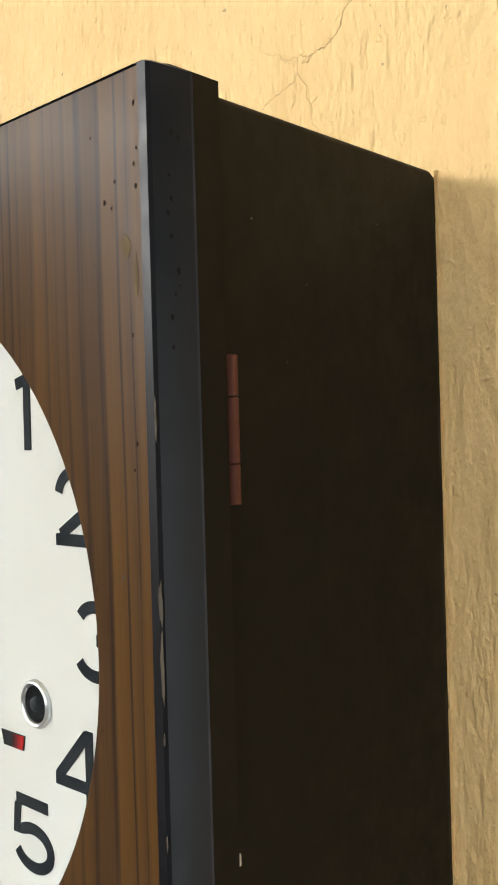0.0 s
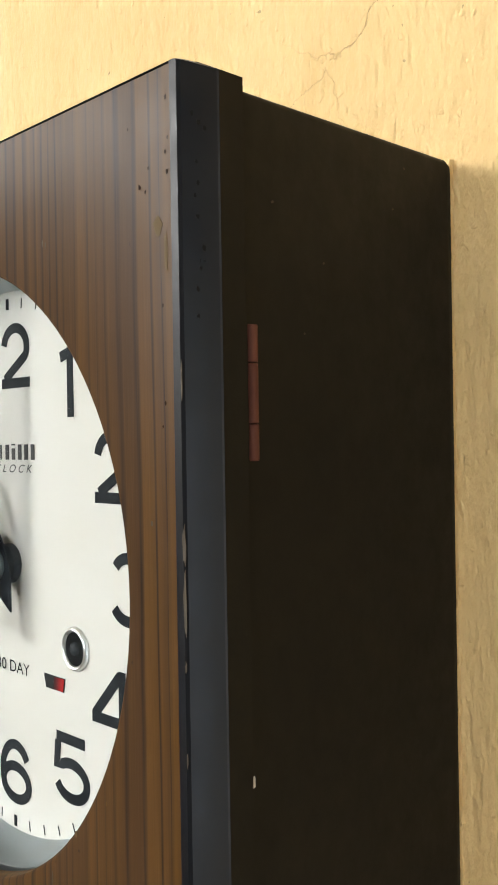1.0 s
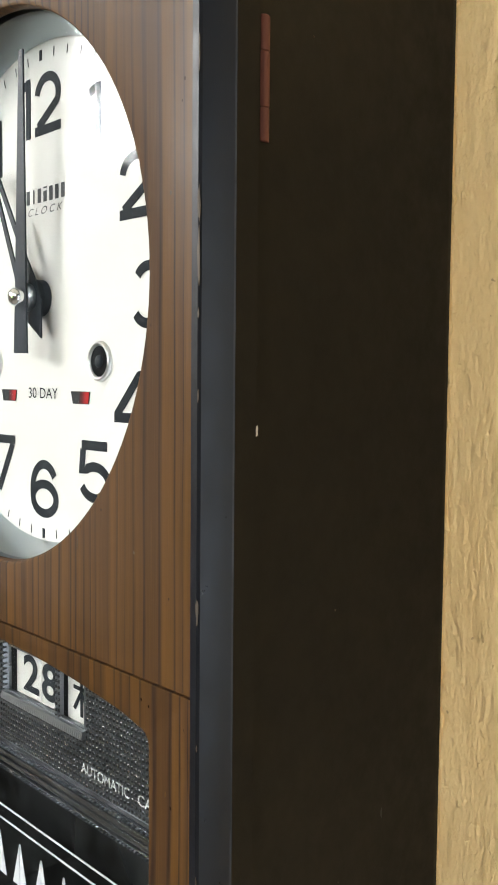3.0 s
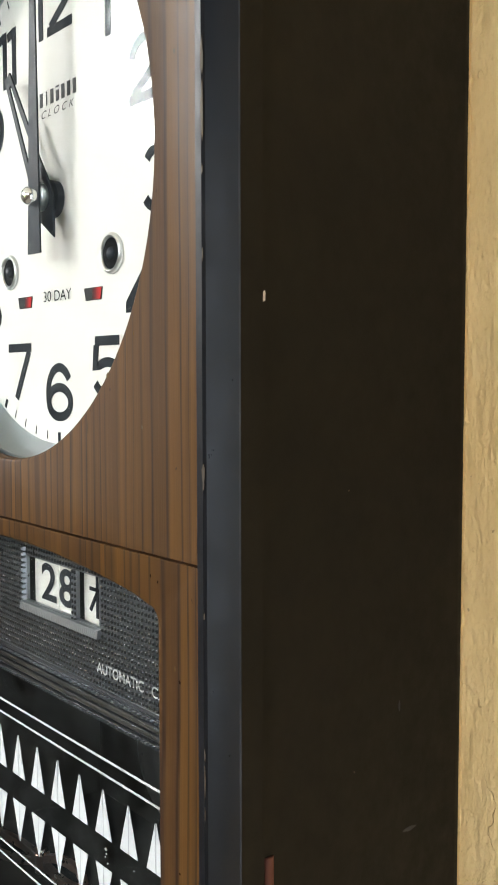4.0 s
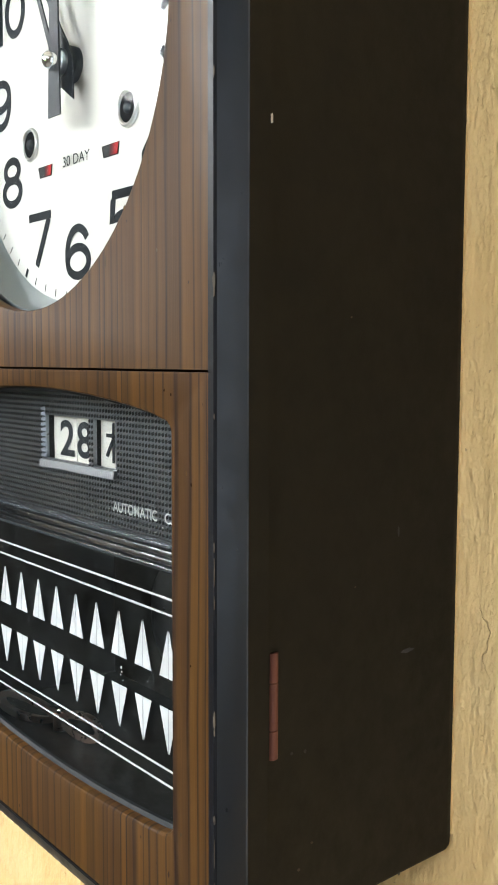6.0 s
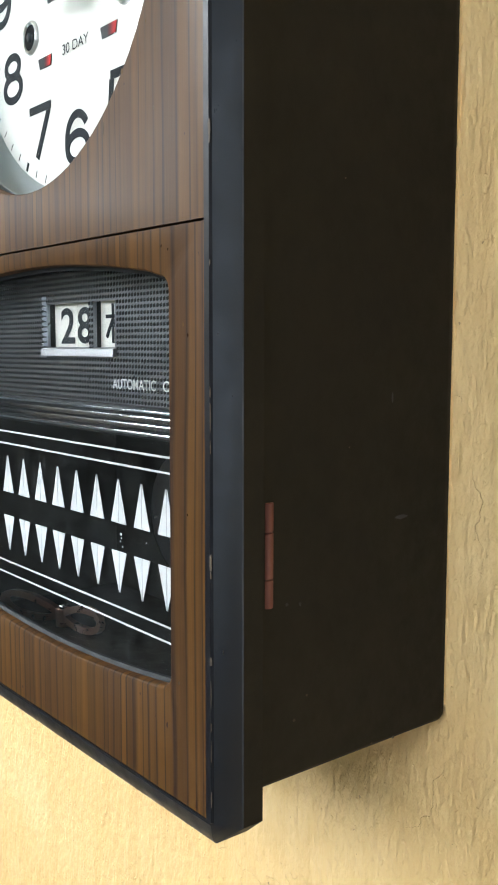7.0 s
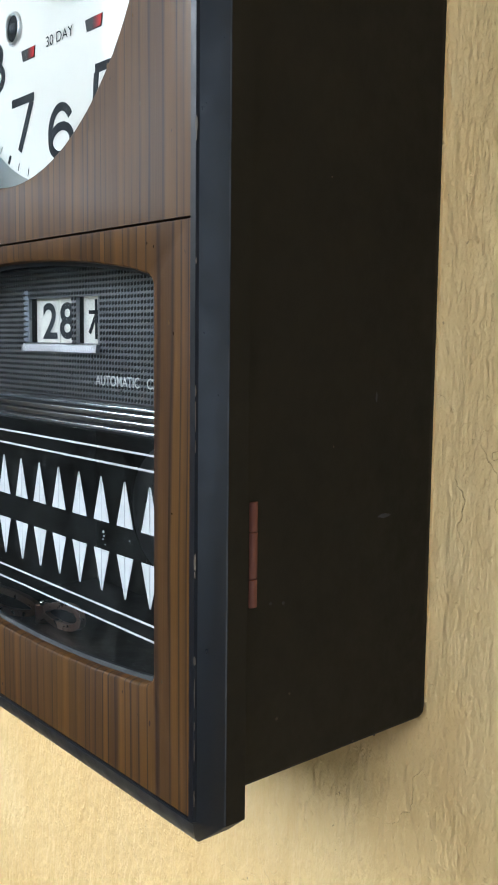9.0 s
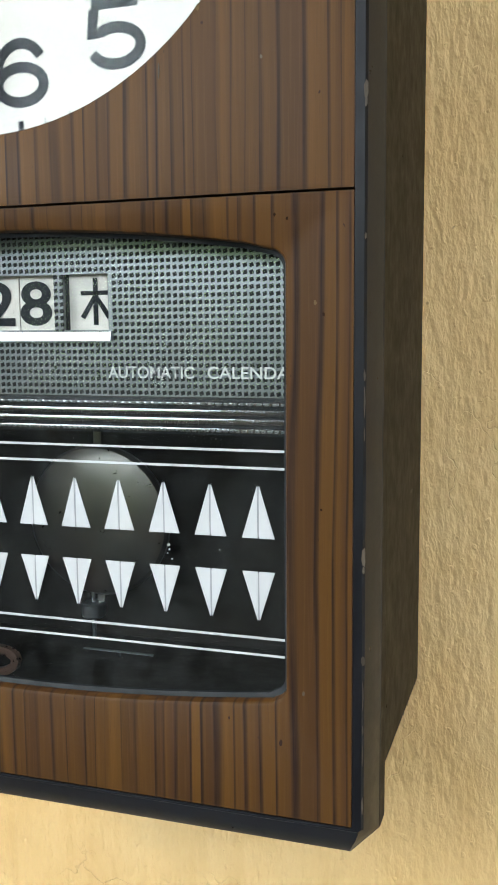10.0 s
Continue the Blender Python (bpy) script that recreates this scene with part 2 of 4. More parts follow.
def shaded_flag_red():
    """Red, with the slot's shade put into the colour at one end."""
    m = material("red_flag", (0.26, 0.008, 0.010), 0.7, 0, 0.1)
    n = Nodes(m)
    sep = n.add("ShaderNodeSeparateXYZ", Vector=n.add("ShaderNodeTexCoord").outputs["Generated"])
    n.put(n.b.inputs["Base Color"], n.ramp(sep.outputs["X"], (0.0, (0.016, 0.008, 0.008)), (0.35, (0.10, 0.006, 0.007)), (0.75, (0.34, 0.010, 0.010))))
    return m


RED = shaded_flag_red()
PRIMER = paper("bare_pale_wood_chip", (0.095, 0.077, 0.057), (0.030, 0.026, 0.022), 0.8, 0.1)
FLAKE = paper("white_chip", (0.70, 0.68, 0.62), (0.5, 0.48, 0.42), 0.7)
GLASS = clear_glass()
ROOM = paper("dull_buff_room_paint", (0.15, 0.13, 0.105), (0.12, 0.10, 0.08), 0.7)
CEIL = paper("white_ceiling_paint", (0.78, 0.77, 0.72), (0.72, 0.71, 0.66), 0.8)
STONE = paper("grey_stone_floor", (0.30, 0.27, 0.23), (0.22, 0.20, 0.17), 0.35)
FRAME_WOOD = paper("painted_window_frame", (0.45, 0.40, 0.32), (0.36, 0.31, 0.24), 0.5)
LEAVES = glow("bright_leafy_distance", 4.5, (0.30, (0.03, 0.05, 0.02)), (0.45, (0.13, 0.22, 0.06)), (0.56, (0.40, 0.54, 0.24)), (0.68, (1.0, 1.06, 1.0)), scale=1.8)
HAZE = glow("bright_hazy_sky", 16.0, (0.3, (0.86, 0.93, 1.0)), (0.7, (1.0, 1.0, 1.0)), scale=0.6)


# ---- mesh helpers ----
def part(name, bm, mat, parent=None, label="", smooth=False):
    """Links a bmesh as one mesh object, under a thing or a part."""
    bmesh.ops.recalc_face_normals(bm, faces=bm.faces)
    me = bpy.data.meshes.new(name)
    bm.to_mesh(me)
    bm.free()
    me.materials.append(mat)
    if smooth:
        me.polygons.foreach_set("use_smooth", [True] * len(me.polygons))
        me.set_sharp_from_angle(angle=radians(38))
    ob = new(name, me)
    if parent:
        ob.parent = parent
    if label:
        ob["label"] = label
    return ob


def thing(name, label, category, group="", kind=""):
    return tagged(new(name), label, category, group, kind)


def box(x0, x1, y0, y1, z0, z1, bevel=0.0, segments=2, bm=None):
    bm = bm or bmesh.new()
    made = bmesh.ops.create_cube(bm, size=1.0, matrix=Matrix.LocRotScale(((x0 + x1) / 2, (y0 + y1) / 2, (z0 + z1) / 2), None, (x1 - x0, y1 - y0, z1 - z0)))
    if bevel:
        edges = list({e for v in made["verts"] for e in v.link_edges})
        bmesh.ops.bevel(bm, geom=edges, offset=bevel, segments=segments, affect="EDGES", profile=0.5)
    return bm


def lathe(profile, centre, steps=64, bm=None):
    """Turns (radius, y) pairs about an axis along y through centre (x, z)."""
    bm = bm or bmesh.new()
    rings = []
    for r, y in profile:
        if r < 1e-6:
            rings.append([bm.verts.new((centre[0], y, centre[1]))])
        else:
            rings.append([bm.verts.new((centre[0] + r * math.cos(a), y, centre[1] + r * math.sin(a))) for a in (2 * math.pi * k / steps for k in range(steps))])
    for a, b in zip(rings, rings[1:]):
        for k in range(steps):
            j = (k + 1) % steps
            quad = [a[k % len(a)], a[j % len(a)], b[j % len(b)], b[k % len(b)]]
            unique = list(dict.fromkeys(quad))
            if len(unique) > 2:
                bm.faces.new(unique)
    return bm


def upright(radius, z0, z1, x, y, steps=20, edge=0.0, bm=None):
    """A standing round bar with eased ends."""
    bm = bm or bmesh.new()
    levels = [(radius - edge, z0), (radius, z0 + edge), (radius, z1 - edge), (radius - edge, z1)] if edge else [(radius, z0), (radius, z1)]
    rings = [[bm.verts.new((x + r * math.cos(2 * math.pi * k / steps), y + r * math.sin(2 * math.pi * k / steps), z)) for k in range(steps)] for r, z in levels]
    for a, b in zip(rings, rings[1:]):
        for k in range(steps):
            bm.faces.new((a[k], a[(k + 1) % steps], b[(k + 1) % steps], b[k]))
    bm.faces.new(rings[0][::-1]), bm.faces.new(rings[-1])
    return bm


def prism(outline, y0, y1, bm=None):
    """A flat plate from an outline of (x, z) pairs, from y0 back to y1."""
    bm = bm or bmesh.new()
    a = [bm.verts.new((x, y0, z)) for x, z in outline]
    b = [bm.verts.new((x, y1, z)) for x, z in outline]
    bm.faces.new(a), bm.faces.new(b[::-1])
    for k in range(len(a)):
        j = (k + 1) % len(a)
        bm.faces.new((a[k], b[k], b[j], a[j]))
    return bm


def pierced(outer, hole, y0, y1, ease):
    """A plate with one opening, whose rim is eased on the front. outer and hole are (x, z) outlines; ease: the rim's depth."""
    from mathutils.geometry import tessellate_polygon
    bm = bmesh.new()
    n = len(hole)
    cx, cz = sum(p[0] for p in hole) / n, sum(p[1] for p in hole) / n

    def grown(d):
        out = []
        for x, z in hole:
            r = math.hypot(x - cx, z - cz)
            out.append((x + d * (x - cx) / r, z + d * (z - cz) / r))
        return out
    rims = [(grown(ease * 0.9), y0), (grown(ease * 0.3), y0 + ease * 0.3), (hole, y0 + ease), (hole, y1)]
    rings = [[bm.verts.new((x, y, z)) for x, z in pts] for pts, y in rims]
    for a, b in zip(rings, rings[1:]):
        for k in range(n):
            bm.faces.new((a[k], a[(k + 1) % n], b[(k + 1) % n], b[k]))
    front = [bm.verts.new((x, y0, z)) for x, z in outer]
    back = [bm.verts.new((x, y1, z)) for x, z in outer]
    for k in range(len(outer)):
        j = (k + 1) % len(outer)
        bm.faces.new((front[k], back[k], back[j], front[j]))
    for edge, ring in ((front, rings[0]), (back, rings[-1])):
        verts = edge + ring
        for tri in tessellate_polygon([[Vector((v.co.x, v.co.z, 0)) for v in edge], [Vector((v.co.x, v.co.z, 0)) for v in ring]]):
            bm.faces.new([verts[i] for i in tri])
    return bm


def lettering(text, x0, x1, z0, z1, y, depth=0.0003, weight=0.0, shear=0.0, bm=None):
    """Words in the built-in font, fitted into a rectangle facing the room."""
    curve = bpy.data.curves.new("lettering", "FONT")
    curve.body, curve.resolution_u, curve.offset, curve.shear = text, 6, weight, shear
    ob = bpy.data.objects.new("lettering", curve)
    me = bpy.data.meshes.new_from_object(ob)
    bm = bm or bmesh.new()
    first = len(bm.verts)
    bm.from_mesh(me)
    bm.verts.ensure_lookup_table()
    verts = bm.verts[first:]
    lo = [min(v.co[i] for v in verts) for i in (0, 1)]
    hi = [max(v.co[i] for v in verts) for i in (0, 1)]
    for v in verts:
        u, w = (v.co.x - lo[0]) / (hi[0] - lo[0]), (v.co.y - lo[1]) / (hi[1] - lo[1])
        v.co = (x0 + u * (x1 - x0), y, z0 + w * (z1 - z0))
    bpy.data.objects.remove(ob), bpy.data.curves.remove(curve), bpy.data.meshes.remove(me)
    return bm


def rounded(x0, x1, z0, z1, r, steps=6):
    """A rectangle's outline with rounded corners, anticlockwise from the lower right."""
    out = []
    for cx, cz, a0 in ((x1 - r, z0 + r, -90), (x1 - r, z1 - r, 0), (x0 + r, z1 - r, 90), (x0 + r, z0 + r, 180)):
        for k in range(steps + 1):
            a = radians(a0 + 90 * k / steps)
            out.append((cx + r * math.cos(a), cz + r * math.sin(a)))
    return out


# ---- the room ----
WALL_Y = 0.1376


def slab(name, bm, mat, label, category="wall"):
    return tagged(part(name, bm, mat), label, category, kind="structure")


def plaster_wall():
    """The wall behind the clock: a thick slab whose face is gently uneven."""
    bm = bmesh.new()
    xs = list(np.linspace(-1.9, -0.75, 6)) + list(np.arange(-0.70, 0.601, 0.006)) + list(np.linspace(0.66, 2.0, 8))
    zs = list(np.linspace(0, 1.1, 6)) + list(np.arange(1.15, 2.251, 0.006)) + list(np.linspace(2.3, 3.1, 6))
    rows = []
    for z in zs:
        row = []
        for x in xs:
            near = 1.0 if -0.7 <= x <= 0.6 and 1.15 <= z <= 2.25 else 0.0
            d = 0.0005 * noise.noise((x * 34, 0.0, z * 22)) + 0.0003 * noise.noise((x * 85, 3.0, z * 40)) + 0.0005 * noise.noise((x * 9, 7.0, z * 7))
            row.append(bm.verts.new((x, WALL_Y + 0.0006 + near * d, z)))
        rows.append(row)
    for a, b in zip(rows, rows[1:]):
        for k in range(len(xs) - 1):
            bm.faces.new((a[k], a[k + 1], b[k + 1], b[k]))
    back = [bm.verts.new((x, WALL_Y + 0.2, z)) for x, z in ((-1.9, 0), (2.0, 0), (2.0, 3.1), (-1.9, 3.1))]
    bm.faces.new(back[::-1])
    border = [[r[0] for r in rows], [r[-1] for r in rows], rows[0], rows[-1]]
    for run, (p, q) in zip(border, ((0, 3), (1, 2), (0, 1), (3, 2))):
        bm.faces.new([*run, back[q], back[p]])
    return bm


slab("wall_north", plaster_wall(), PLASTER, "cream painted plaster wall with uneven trowelled relief and hairline cracks").data.polygons.foreach_set("use_smooth", [True] * len(bpy.data.objects["wall_north"].data.polygons))


def holed_wall(along, u0, u1, v0, v1, hu0, hu1, hv0, hv1, d0, d1, more=None):
    """Blocks round one opening, or two that stand side by side. along 'x': the wall runs along x, d is y; along 'y': the reverse."""
    bm = bmesh.new()
    blocks = [(u0, hu0, v0, v1), (hu1, more[0] if more else u1, v0, v1), (hu0, hu1, v0, hv0), (hu0, hu1, hv1, v1)]
    if more:
        blocks += [(more[1], u1, v0, v1), (more[0], more[1], v0, more[2]), (more[0], more[1], more[3], v1)]
    for a0, a1, b0, b1 in blocks:
        if a1 - a0 > 1e-4 and b1 - b0 > 1e-4:
            if along == "x":
                box(a0, a1, d0, d1, b0, b1, bm=bm)
            else:
                box(d0, d1, a0, a1, b0, b1, bm=bm)
    return bm


slab("wall_south", holed_wall("x", -1.9, 2.0, 0, 3.1, -1.52, -0.34, 1.45, 2.88, -2.5, -2.3, (0.46, 1.44, 2.06, 2.74)), ROOM, "dull buff painted room wall with a window opening and one added for fill light")
slab("wall_west", holed_wall("y", -2.5, WALL_Y + 0.2, 0, 3.1, -2.26, -1.22, 2.46, 3.02, -2.1, -1.9), ROOM, "dull buff painted room wall with a high window opening")
# opening made up to let the east fill in
slab("wall_east", holed_wall("y", -2.5, WALL_Y + 0.2, 0, 3.1, -0.88, 0.04, 0.0, 2.6, 2.0, 2.2), ROOM, "dull buff painted room wall with an unseen opening added for fill light")
slab("floor", box(-2.1, 2.2, -2.5, WALL_Y + 0.2, -0.1, 0.0), STONE, "grey polished stone floor", "floor")
slab("ceiling", box(-2.1, 2.2, -2.5, WALL_Y + 0.2, 3.1, 3.2), CEIL, "white painted ceiling", "ceiling")


def window_set(name, along, u0, u1, v0, v1, d, label):
    top = tagged(new(name), label, "window", kind="structure")
    w = 0.04
    bars = [(u0, u1, v0, v0 + w), (u0, u1, v1 - w, v1), (u0, u0 + w, v0 + w, v1 - w), (u1 - w, u1, v0 + w, v1 - w), ((u0 + u1) / 2 - 0.018, (u0 + u1) / 2 + 0.018, v0 + w, v1 - w)]
    for a0, a1, b0, b1 in bars:
        args = (a0, a1, d - 0.025, d + 0.025, b0, b1) if along == "x" else (d - 0.025, d + 0.025, a0, a1, b0, b1)
        part("frame_bar", box(*args, 0.004), FRAME_WOOD, top)
    return top


window_set("window_1", "x", -1.52, -0.34, 1.45, 2.88, -2.42, "painted wooden window frame with one upright")
window_set("window_2", "y", -2.26, -1.22, 2.46, 3.02, -2.02, "small high painted window frame with one upright")
# this frame is added only to house the south fill
window_set("fill_window", "x", 0.46, 1.44, 2.06, 2.74, -2.42, "added, unseen window frame round the south fill light")
slab("backdrop_1", box(-5.5, 3.5, -5.05, -5.0, -1.0, 2.55), LEAVES, "sunlit green leaves seen far outside the window", "backdrop")
slab("backdrop_2", box(-5.5, 3.5, -5.20, -5.15, 2.50, 7.0), HAZE, "pale hazy sky outside the window", "backdrop")
slab("backdrop_3", box(-4.05, -4.0, -4.5, 1.2, 1.5, 5.5), HAZE, "pale hazy sky outside the high window", "backdrop")

# ---- the wall clock ----
XC, RIGHT, LEFT = -0.0028, 0.1465, -0.1521
BODY_FRONT, BODY_BACK, BODY_LOW, BODY_TOP = 0.0226, 0.1364, 1.5055, 2.0310
clock = thing("wall_clock", "pendulum wall clock in striped brown wood, hung on cream plaster", "clock")


def case_shell():
    """A box open to the front, with eased outer corners and 9 mm walls."""
    bm = bmesh.new()
    r = 0.004
    levels = [(BODY_FRONT, 0.0), (BODY_BACK - r, 0.0), (BODY_BACK - r * 0.3, r * 0.3), (BODY_BACK, r)]
    rings = []
    for y, inset in levels:
        rings.append([bm.verts.new((x, y, z)) for x, z in rounded(LEFT + inset * 0.25, RIGHT - inset * 0.25, BODY_LOW + inset, BODY_TOP - inset, 0.0022, 3)])
    inner = [[bm.verts.new((x, y, z)) for x, z in rounded(LEFT + 0.009, RIGHT - 0.009, BODY_LOW + 0.009, BODY_TOP - 0.009, 0.0015, 3)] for y in (BODY_FRONT, BODY_BACK - 0.006)]
    n = len(rings[0])
    for a, b in [*zip(rings, rings[1:]), (rings[0], inner[0]), (inner[0], inner[1])]:
        for k in range(n):
            bm.faces.new((a[k], a[(k + 1) % n], b[(k + 1) % n], b[k]))
    bm.faces.new(rings[-1]), bm.faces.new(inner[-1])
    return bm


case = part("case", case_shell(), SIDE, clock, "dark brown-black painted wooden case", smooth=True)

# door: black frame ring with sloping edges, two veneered panels, glass
DOOR_R = 0.1491
DOOR_L = 2 * XC - DOOR_R
WOOD_L, WOOD_R, WOOD_LOW, WOOD_TOP, JOINT = 2 * XC - 0.1408, 0.1408, 1.4985, 2.0346, 1.7280
door = part("door", box(LEFT + 0.012, RIGHT - 0.012, 0.0150, 0.0215, BODY_TOP - 0.022, BODY_TOP - 0.004, 0.001), INNER, clock, "black-edged clock door with two wood panels")


def frame_ring(bm, x0, x1, z0, z1, cut, head, ys):
    """Eight corners of a ring with cut corners; ys: the depth at the bottom and top, and at the sides."""
    pts = [(x1 - cut, z0, 0), (x1, z0 + cut * 0.85, 1), (x1, z1 - head * 0.5, 1), (x1 - head, z1, 0), (x0 + head, z1, 0), (x0, z1 - head * 0.5, 1), (x0, z0 + cut * 0.85, 1), (x0 + cut, z0, 0)]
    return [bm.verts.new((x, ys[side], z)) for x, z, side in pts]


LOW, TOP, CUT, HEAD = 1.4857, 2.0349, 0.0100, 0.0036
BACK_RING = (WOOD_L, WOOD_R, WOOD_LOW, WOOD_TOP, 0.0006, 0.0006, (0.0214, 0.0214))
WOOD_RING = (WOOD_L, WOOD_R, WOOD_LOW, WOOD_TOP, 0.0006, 0.0006, (-0.0004, -0.0004))
FLAT_RING = (2 * XC - 0.1442, 0.1442, WOOD_LOW - 0.0010, WOOD_TOP + 0.0001, 0.0012, 0.0012, (-0.0006, -0.0006))
EASED_RING = (2 * XC - 0.1450, 0.1450, WOOD_LOW - 0.0016, WOOD_TOP + 0.0002, 0.0018, 0.0014, (0.0002, 0.0004))
BOWED_RING = (2 * XC - 0.1466, 0.1466, WOOD_LOW - 0.0062, WOOD_TOP + 0.0002, 0.0050, 0.0022, (0.0018, 0.0046))
FALLING_RING = (2 * XC - 0.1478, 0.1478, WOOD_LOW - 0.0100, WOOD_TOP + 0.0002, 0.0080, 0.0030, (0.0036, 0.0080))
SLOPE_RING = (DOOR_L + 0.0003, DOOR_R - 0.0003, LOW + 0.0003, TOP - 0.0001, CUT, HEAD, (0.0056, 0.0111))
SIDE_RING = (DOOR_L, DOOR_R, LOW, TOP, CUT, HEAD, (0.0064, 0.0117))
REAR_RING = (DOOR_L, DOOR_R, LOW, TOP, CUT, HEAD, (0.0214, 0.0214))


def ring_skin(*loops):
    """Joins rings with cut corners, one after another."""
    bm = bmesh.new()
    rings = [frame_ring(bm, *one) for one in loops]
    for a, c in zip(rings, rings[1:]):
        for k in range(8):
            bm.faces.new((a[k], a[(k + 1) % 8], c[(k + 1) % 8], c[k]))
    return bm


door_trim = part("door_frame", ring_skin(EASED_RING, BOWED_RING, FALLING_RING, SLOPE_RING), TRIM, door, "blue-black satin sloping edge trim", smooth=True)
part("inner_edge", ring_skin(BACK_RING, WOOD_RING, FLAT_RING, EASED_RING), EDGE, door, "narrow chipped black edge round the wood")
# thin bevel whose paler grey stands in for the edge highlight
part("rubbed_corner", ring_skin(SLOPE_RING, SIDE_RING), GLINT_SMEAR, door, "worn corner with its highlight put into the grey")
part("door_side", ring_skin(SIDE_RING, REAR_RING, BACK_RING), SIDE, door, "dark brown-black painted edge")
DX, DZ, DR = -0.003, 1.8740, 0.1188
circle = [(DX + DR * math.cos(2 * math.pi * k / 128), DZ + DR * math.sin(2 * math.pi * k / 128)) for k in range(128)]


def window_outline():
    """The lower opening: upright sides, bowed top and bottom, small round corners."""
    x0, x1 = 2 * XC - 0.1157, 0.1157
    half, r = (x1 - x0) / 2, 0.006
    out = []
    arc_low = lambda x: 1.5362 + 0.0078 * ((x - XC) / half) ** 2
    arc_top = lambda x: 1.7188 - 0.0098 * ((x - XC) / half) ** 2
    for k in range(25):
        x = x0 + r + (x1 - x0 - 2 * r) * k / 24
        out.append((x, arc_low(x)))
    for k in range(1, 6):
        a = radians(-90 + 15 * k)
        out.append((x1 - r + r * math.cos(a), arc_low(x1) + r + r * math.sin(a)))
    for k in range(7):
        a = radians(15 * k)
        out.append((x1 - r + r * math.cos(a), arc_top(x1) - r + r * math.sin(a)))
    for k in range(1, 24):
        x = x1 - r - (x1 - x0 - 2 * r) * k / 24
        out.append((x, arc_top(x)))
    for k in range(7):
        a = radians(90 + 15 * k)
        out.append((x0 + r + r * math.cos(a), arc_top(x0) - r + r * math.sin(a)))
    for k in range(6):
        a = radians(180 + 15 * k)
        out.append((x0 + r + r * math.cos(a), arc_low(x0) + r + r * math.sin(a)))
    return out


rect = lambda z0, z1: [(WOOD_L + 0.0003, z0), (WOOD_R - 0.0003, z0), (WOOD_R - 0.0003, z1), (WOOD_L + 0.0003, z1)]
part("upper_panel", pierced(rect(JOINT + 0.0005, WOOD_TOP - 0.0003), circle, 0.0, 0.0058, 0.0018), VENEER, door, "striped brown wood panel with a round opening", smooth=True)
part("lower_panel", pierced(rect(WOOD_LOW + 0.0003, JOINT - 0.0005), window_outline(), 0.0, 0.0058, 0.0022), VENEER, door, "striped brown wood panel with a bowed window", smooth=True)
def rim_ring():
    """A thin grey lip just inside the lower opening."""
    bm = bmesh.new()
    hole = window_outline()
    n = len(hole)
    cz = 1.6275
    tight = [(XC + (x - XC) * 0.9865, cz + (z - cz) * 0.9830) for x, z in hole]
    rings = [[bm.verts.new((x, y, z)) for x, z in pts] for pts, y in ((hole, 0.0046), (tight, 0.0056), (tight, 0.0074), (hole, 0.0074))]
    for a, b in zip(rings, rings[1:]):
        for k in range(n):
            bm.faces.new((a[k], a[(k + 1) % n], b[(k + 1) % n], b[k]))
    return bm


part("window_rim", rim_ring(), RIM, door, "thin grey lip", smooth=True)
part("joint_strip", box(WOOD_L + 0.001, WOOD_R - 0.001, 0.0060, 0.0072, JOINT - 0.0030, JOINT + 0.0030), SEAM, door)
part("dial_glass", lathe([(0.0, 0.0075), (0.1225, 0.0075), (0.1225, 0.0093), (0.0, 0.0093)], (DX, DZ), 96), GLASS, door, "clear glass").visible_shadow = False
window_glass = part("window_glass", box(WOOD_L + 0.012, WOOD_R - 0.012, 0.0078, 0.0096, 1.5240, 1.7235), GLASS, door, "clear glass printed with white lines and triangles")
window_glass.visible_shadow = False
for z in (1.6363, 1.6298, 1.5648, 1.5582):
    part("printed_line", box(WOOD_L + 0.013, WOOD_R - 0.013, 0.00745, 0.0077, z - 0.00045, z + 0.00045), WHITE_PRINT, window_glass)


def triangle(tip, base):
    bm = bmesh.new()
    for s in (-1, 1):
        slim = 0.00028 * s
        prism([(slim, base), (0.0064 * s, base), (slim + 0.00012 * s, tip)], 0.00745, 0.0077, bm)
    return bm


for tip, base in ((1.6232, 1.6033), (1.5716, 1.5905)):
    first = None
    for k in range(12):
        if first is None:
            first = part("printed_triangle", triangle(tip, base), WHITE_PRINT, window_glass)
            one = first
        else:
            one = new("printed_triangle", first.data)
            one.parent = window_glass
        one.location.x = 0.1032 - 0.01905 * k
        part("fold_line", box(one.location.x - 0.0003, one.location.x + 0.0003, 0.00755, 0.0077, min(tip, base) + 0.0004, max(tip, base) - 0.0004), GREY_PRINT, window_glass)
rng = random.Random(5)
for x, z, r in ((0.0668, 1.5985, 0.0008), (0.0672, 1.5968, 0.0005), (0.0664, 1.5952, 0.0004), (0.0682, 1.5931, 0.0004), (0.0878, 1.5980, 0.0003)):
    part("print_speck", prism([(x + r * rng.uniform(0.6, 1) * math.cos(a), z + r * rng.uniform(0.6, 1) * math.sin(a)) for a in (k * math.pi / 4 for k in range(8))], 0.00742, 0.0077), WHITE_PRINT, window_glass)

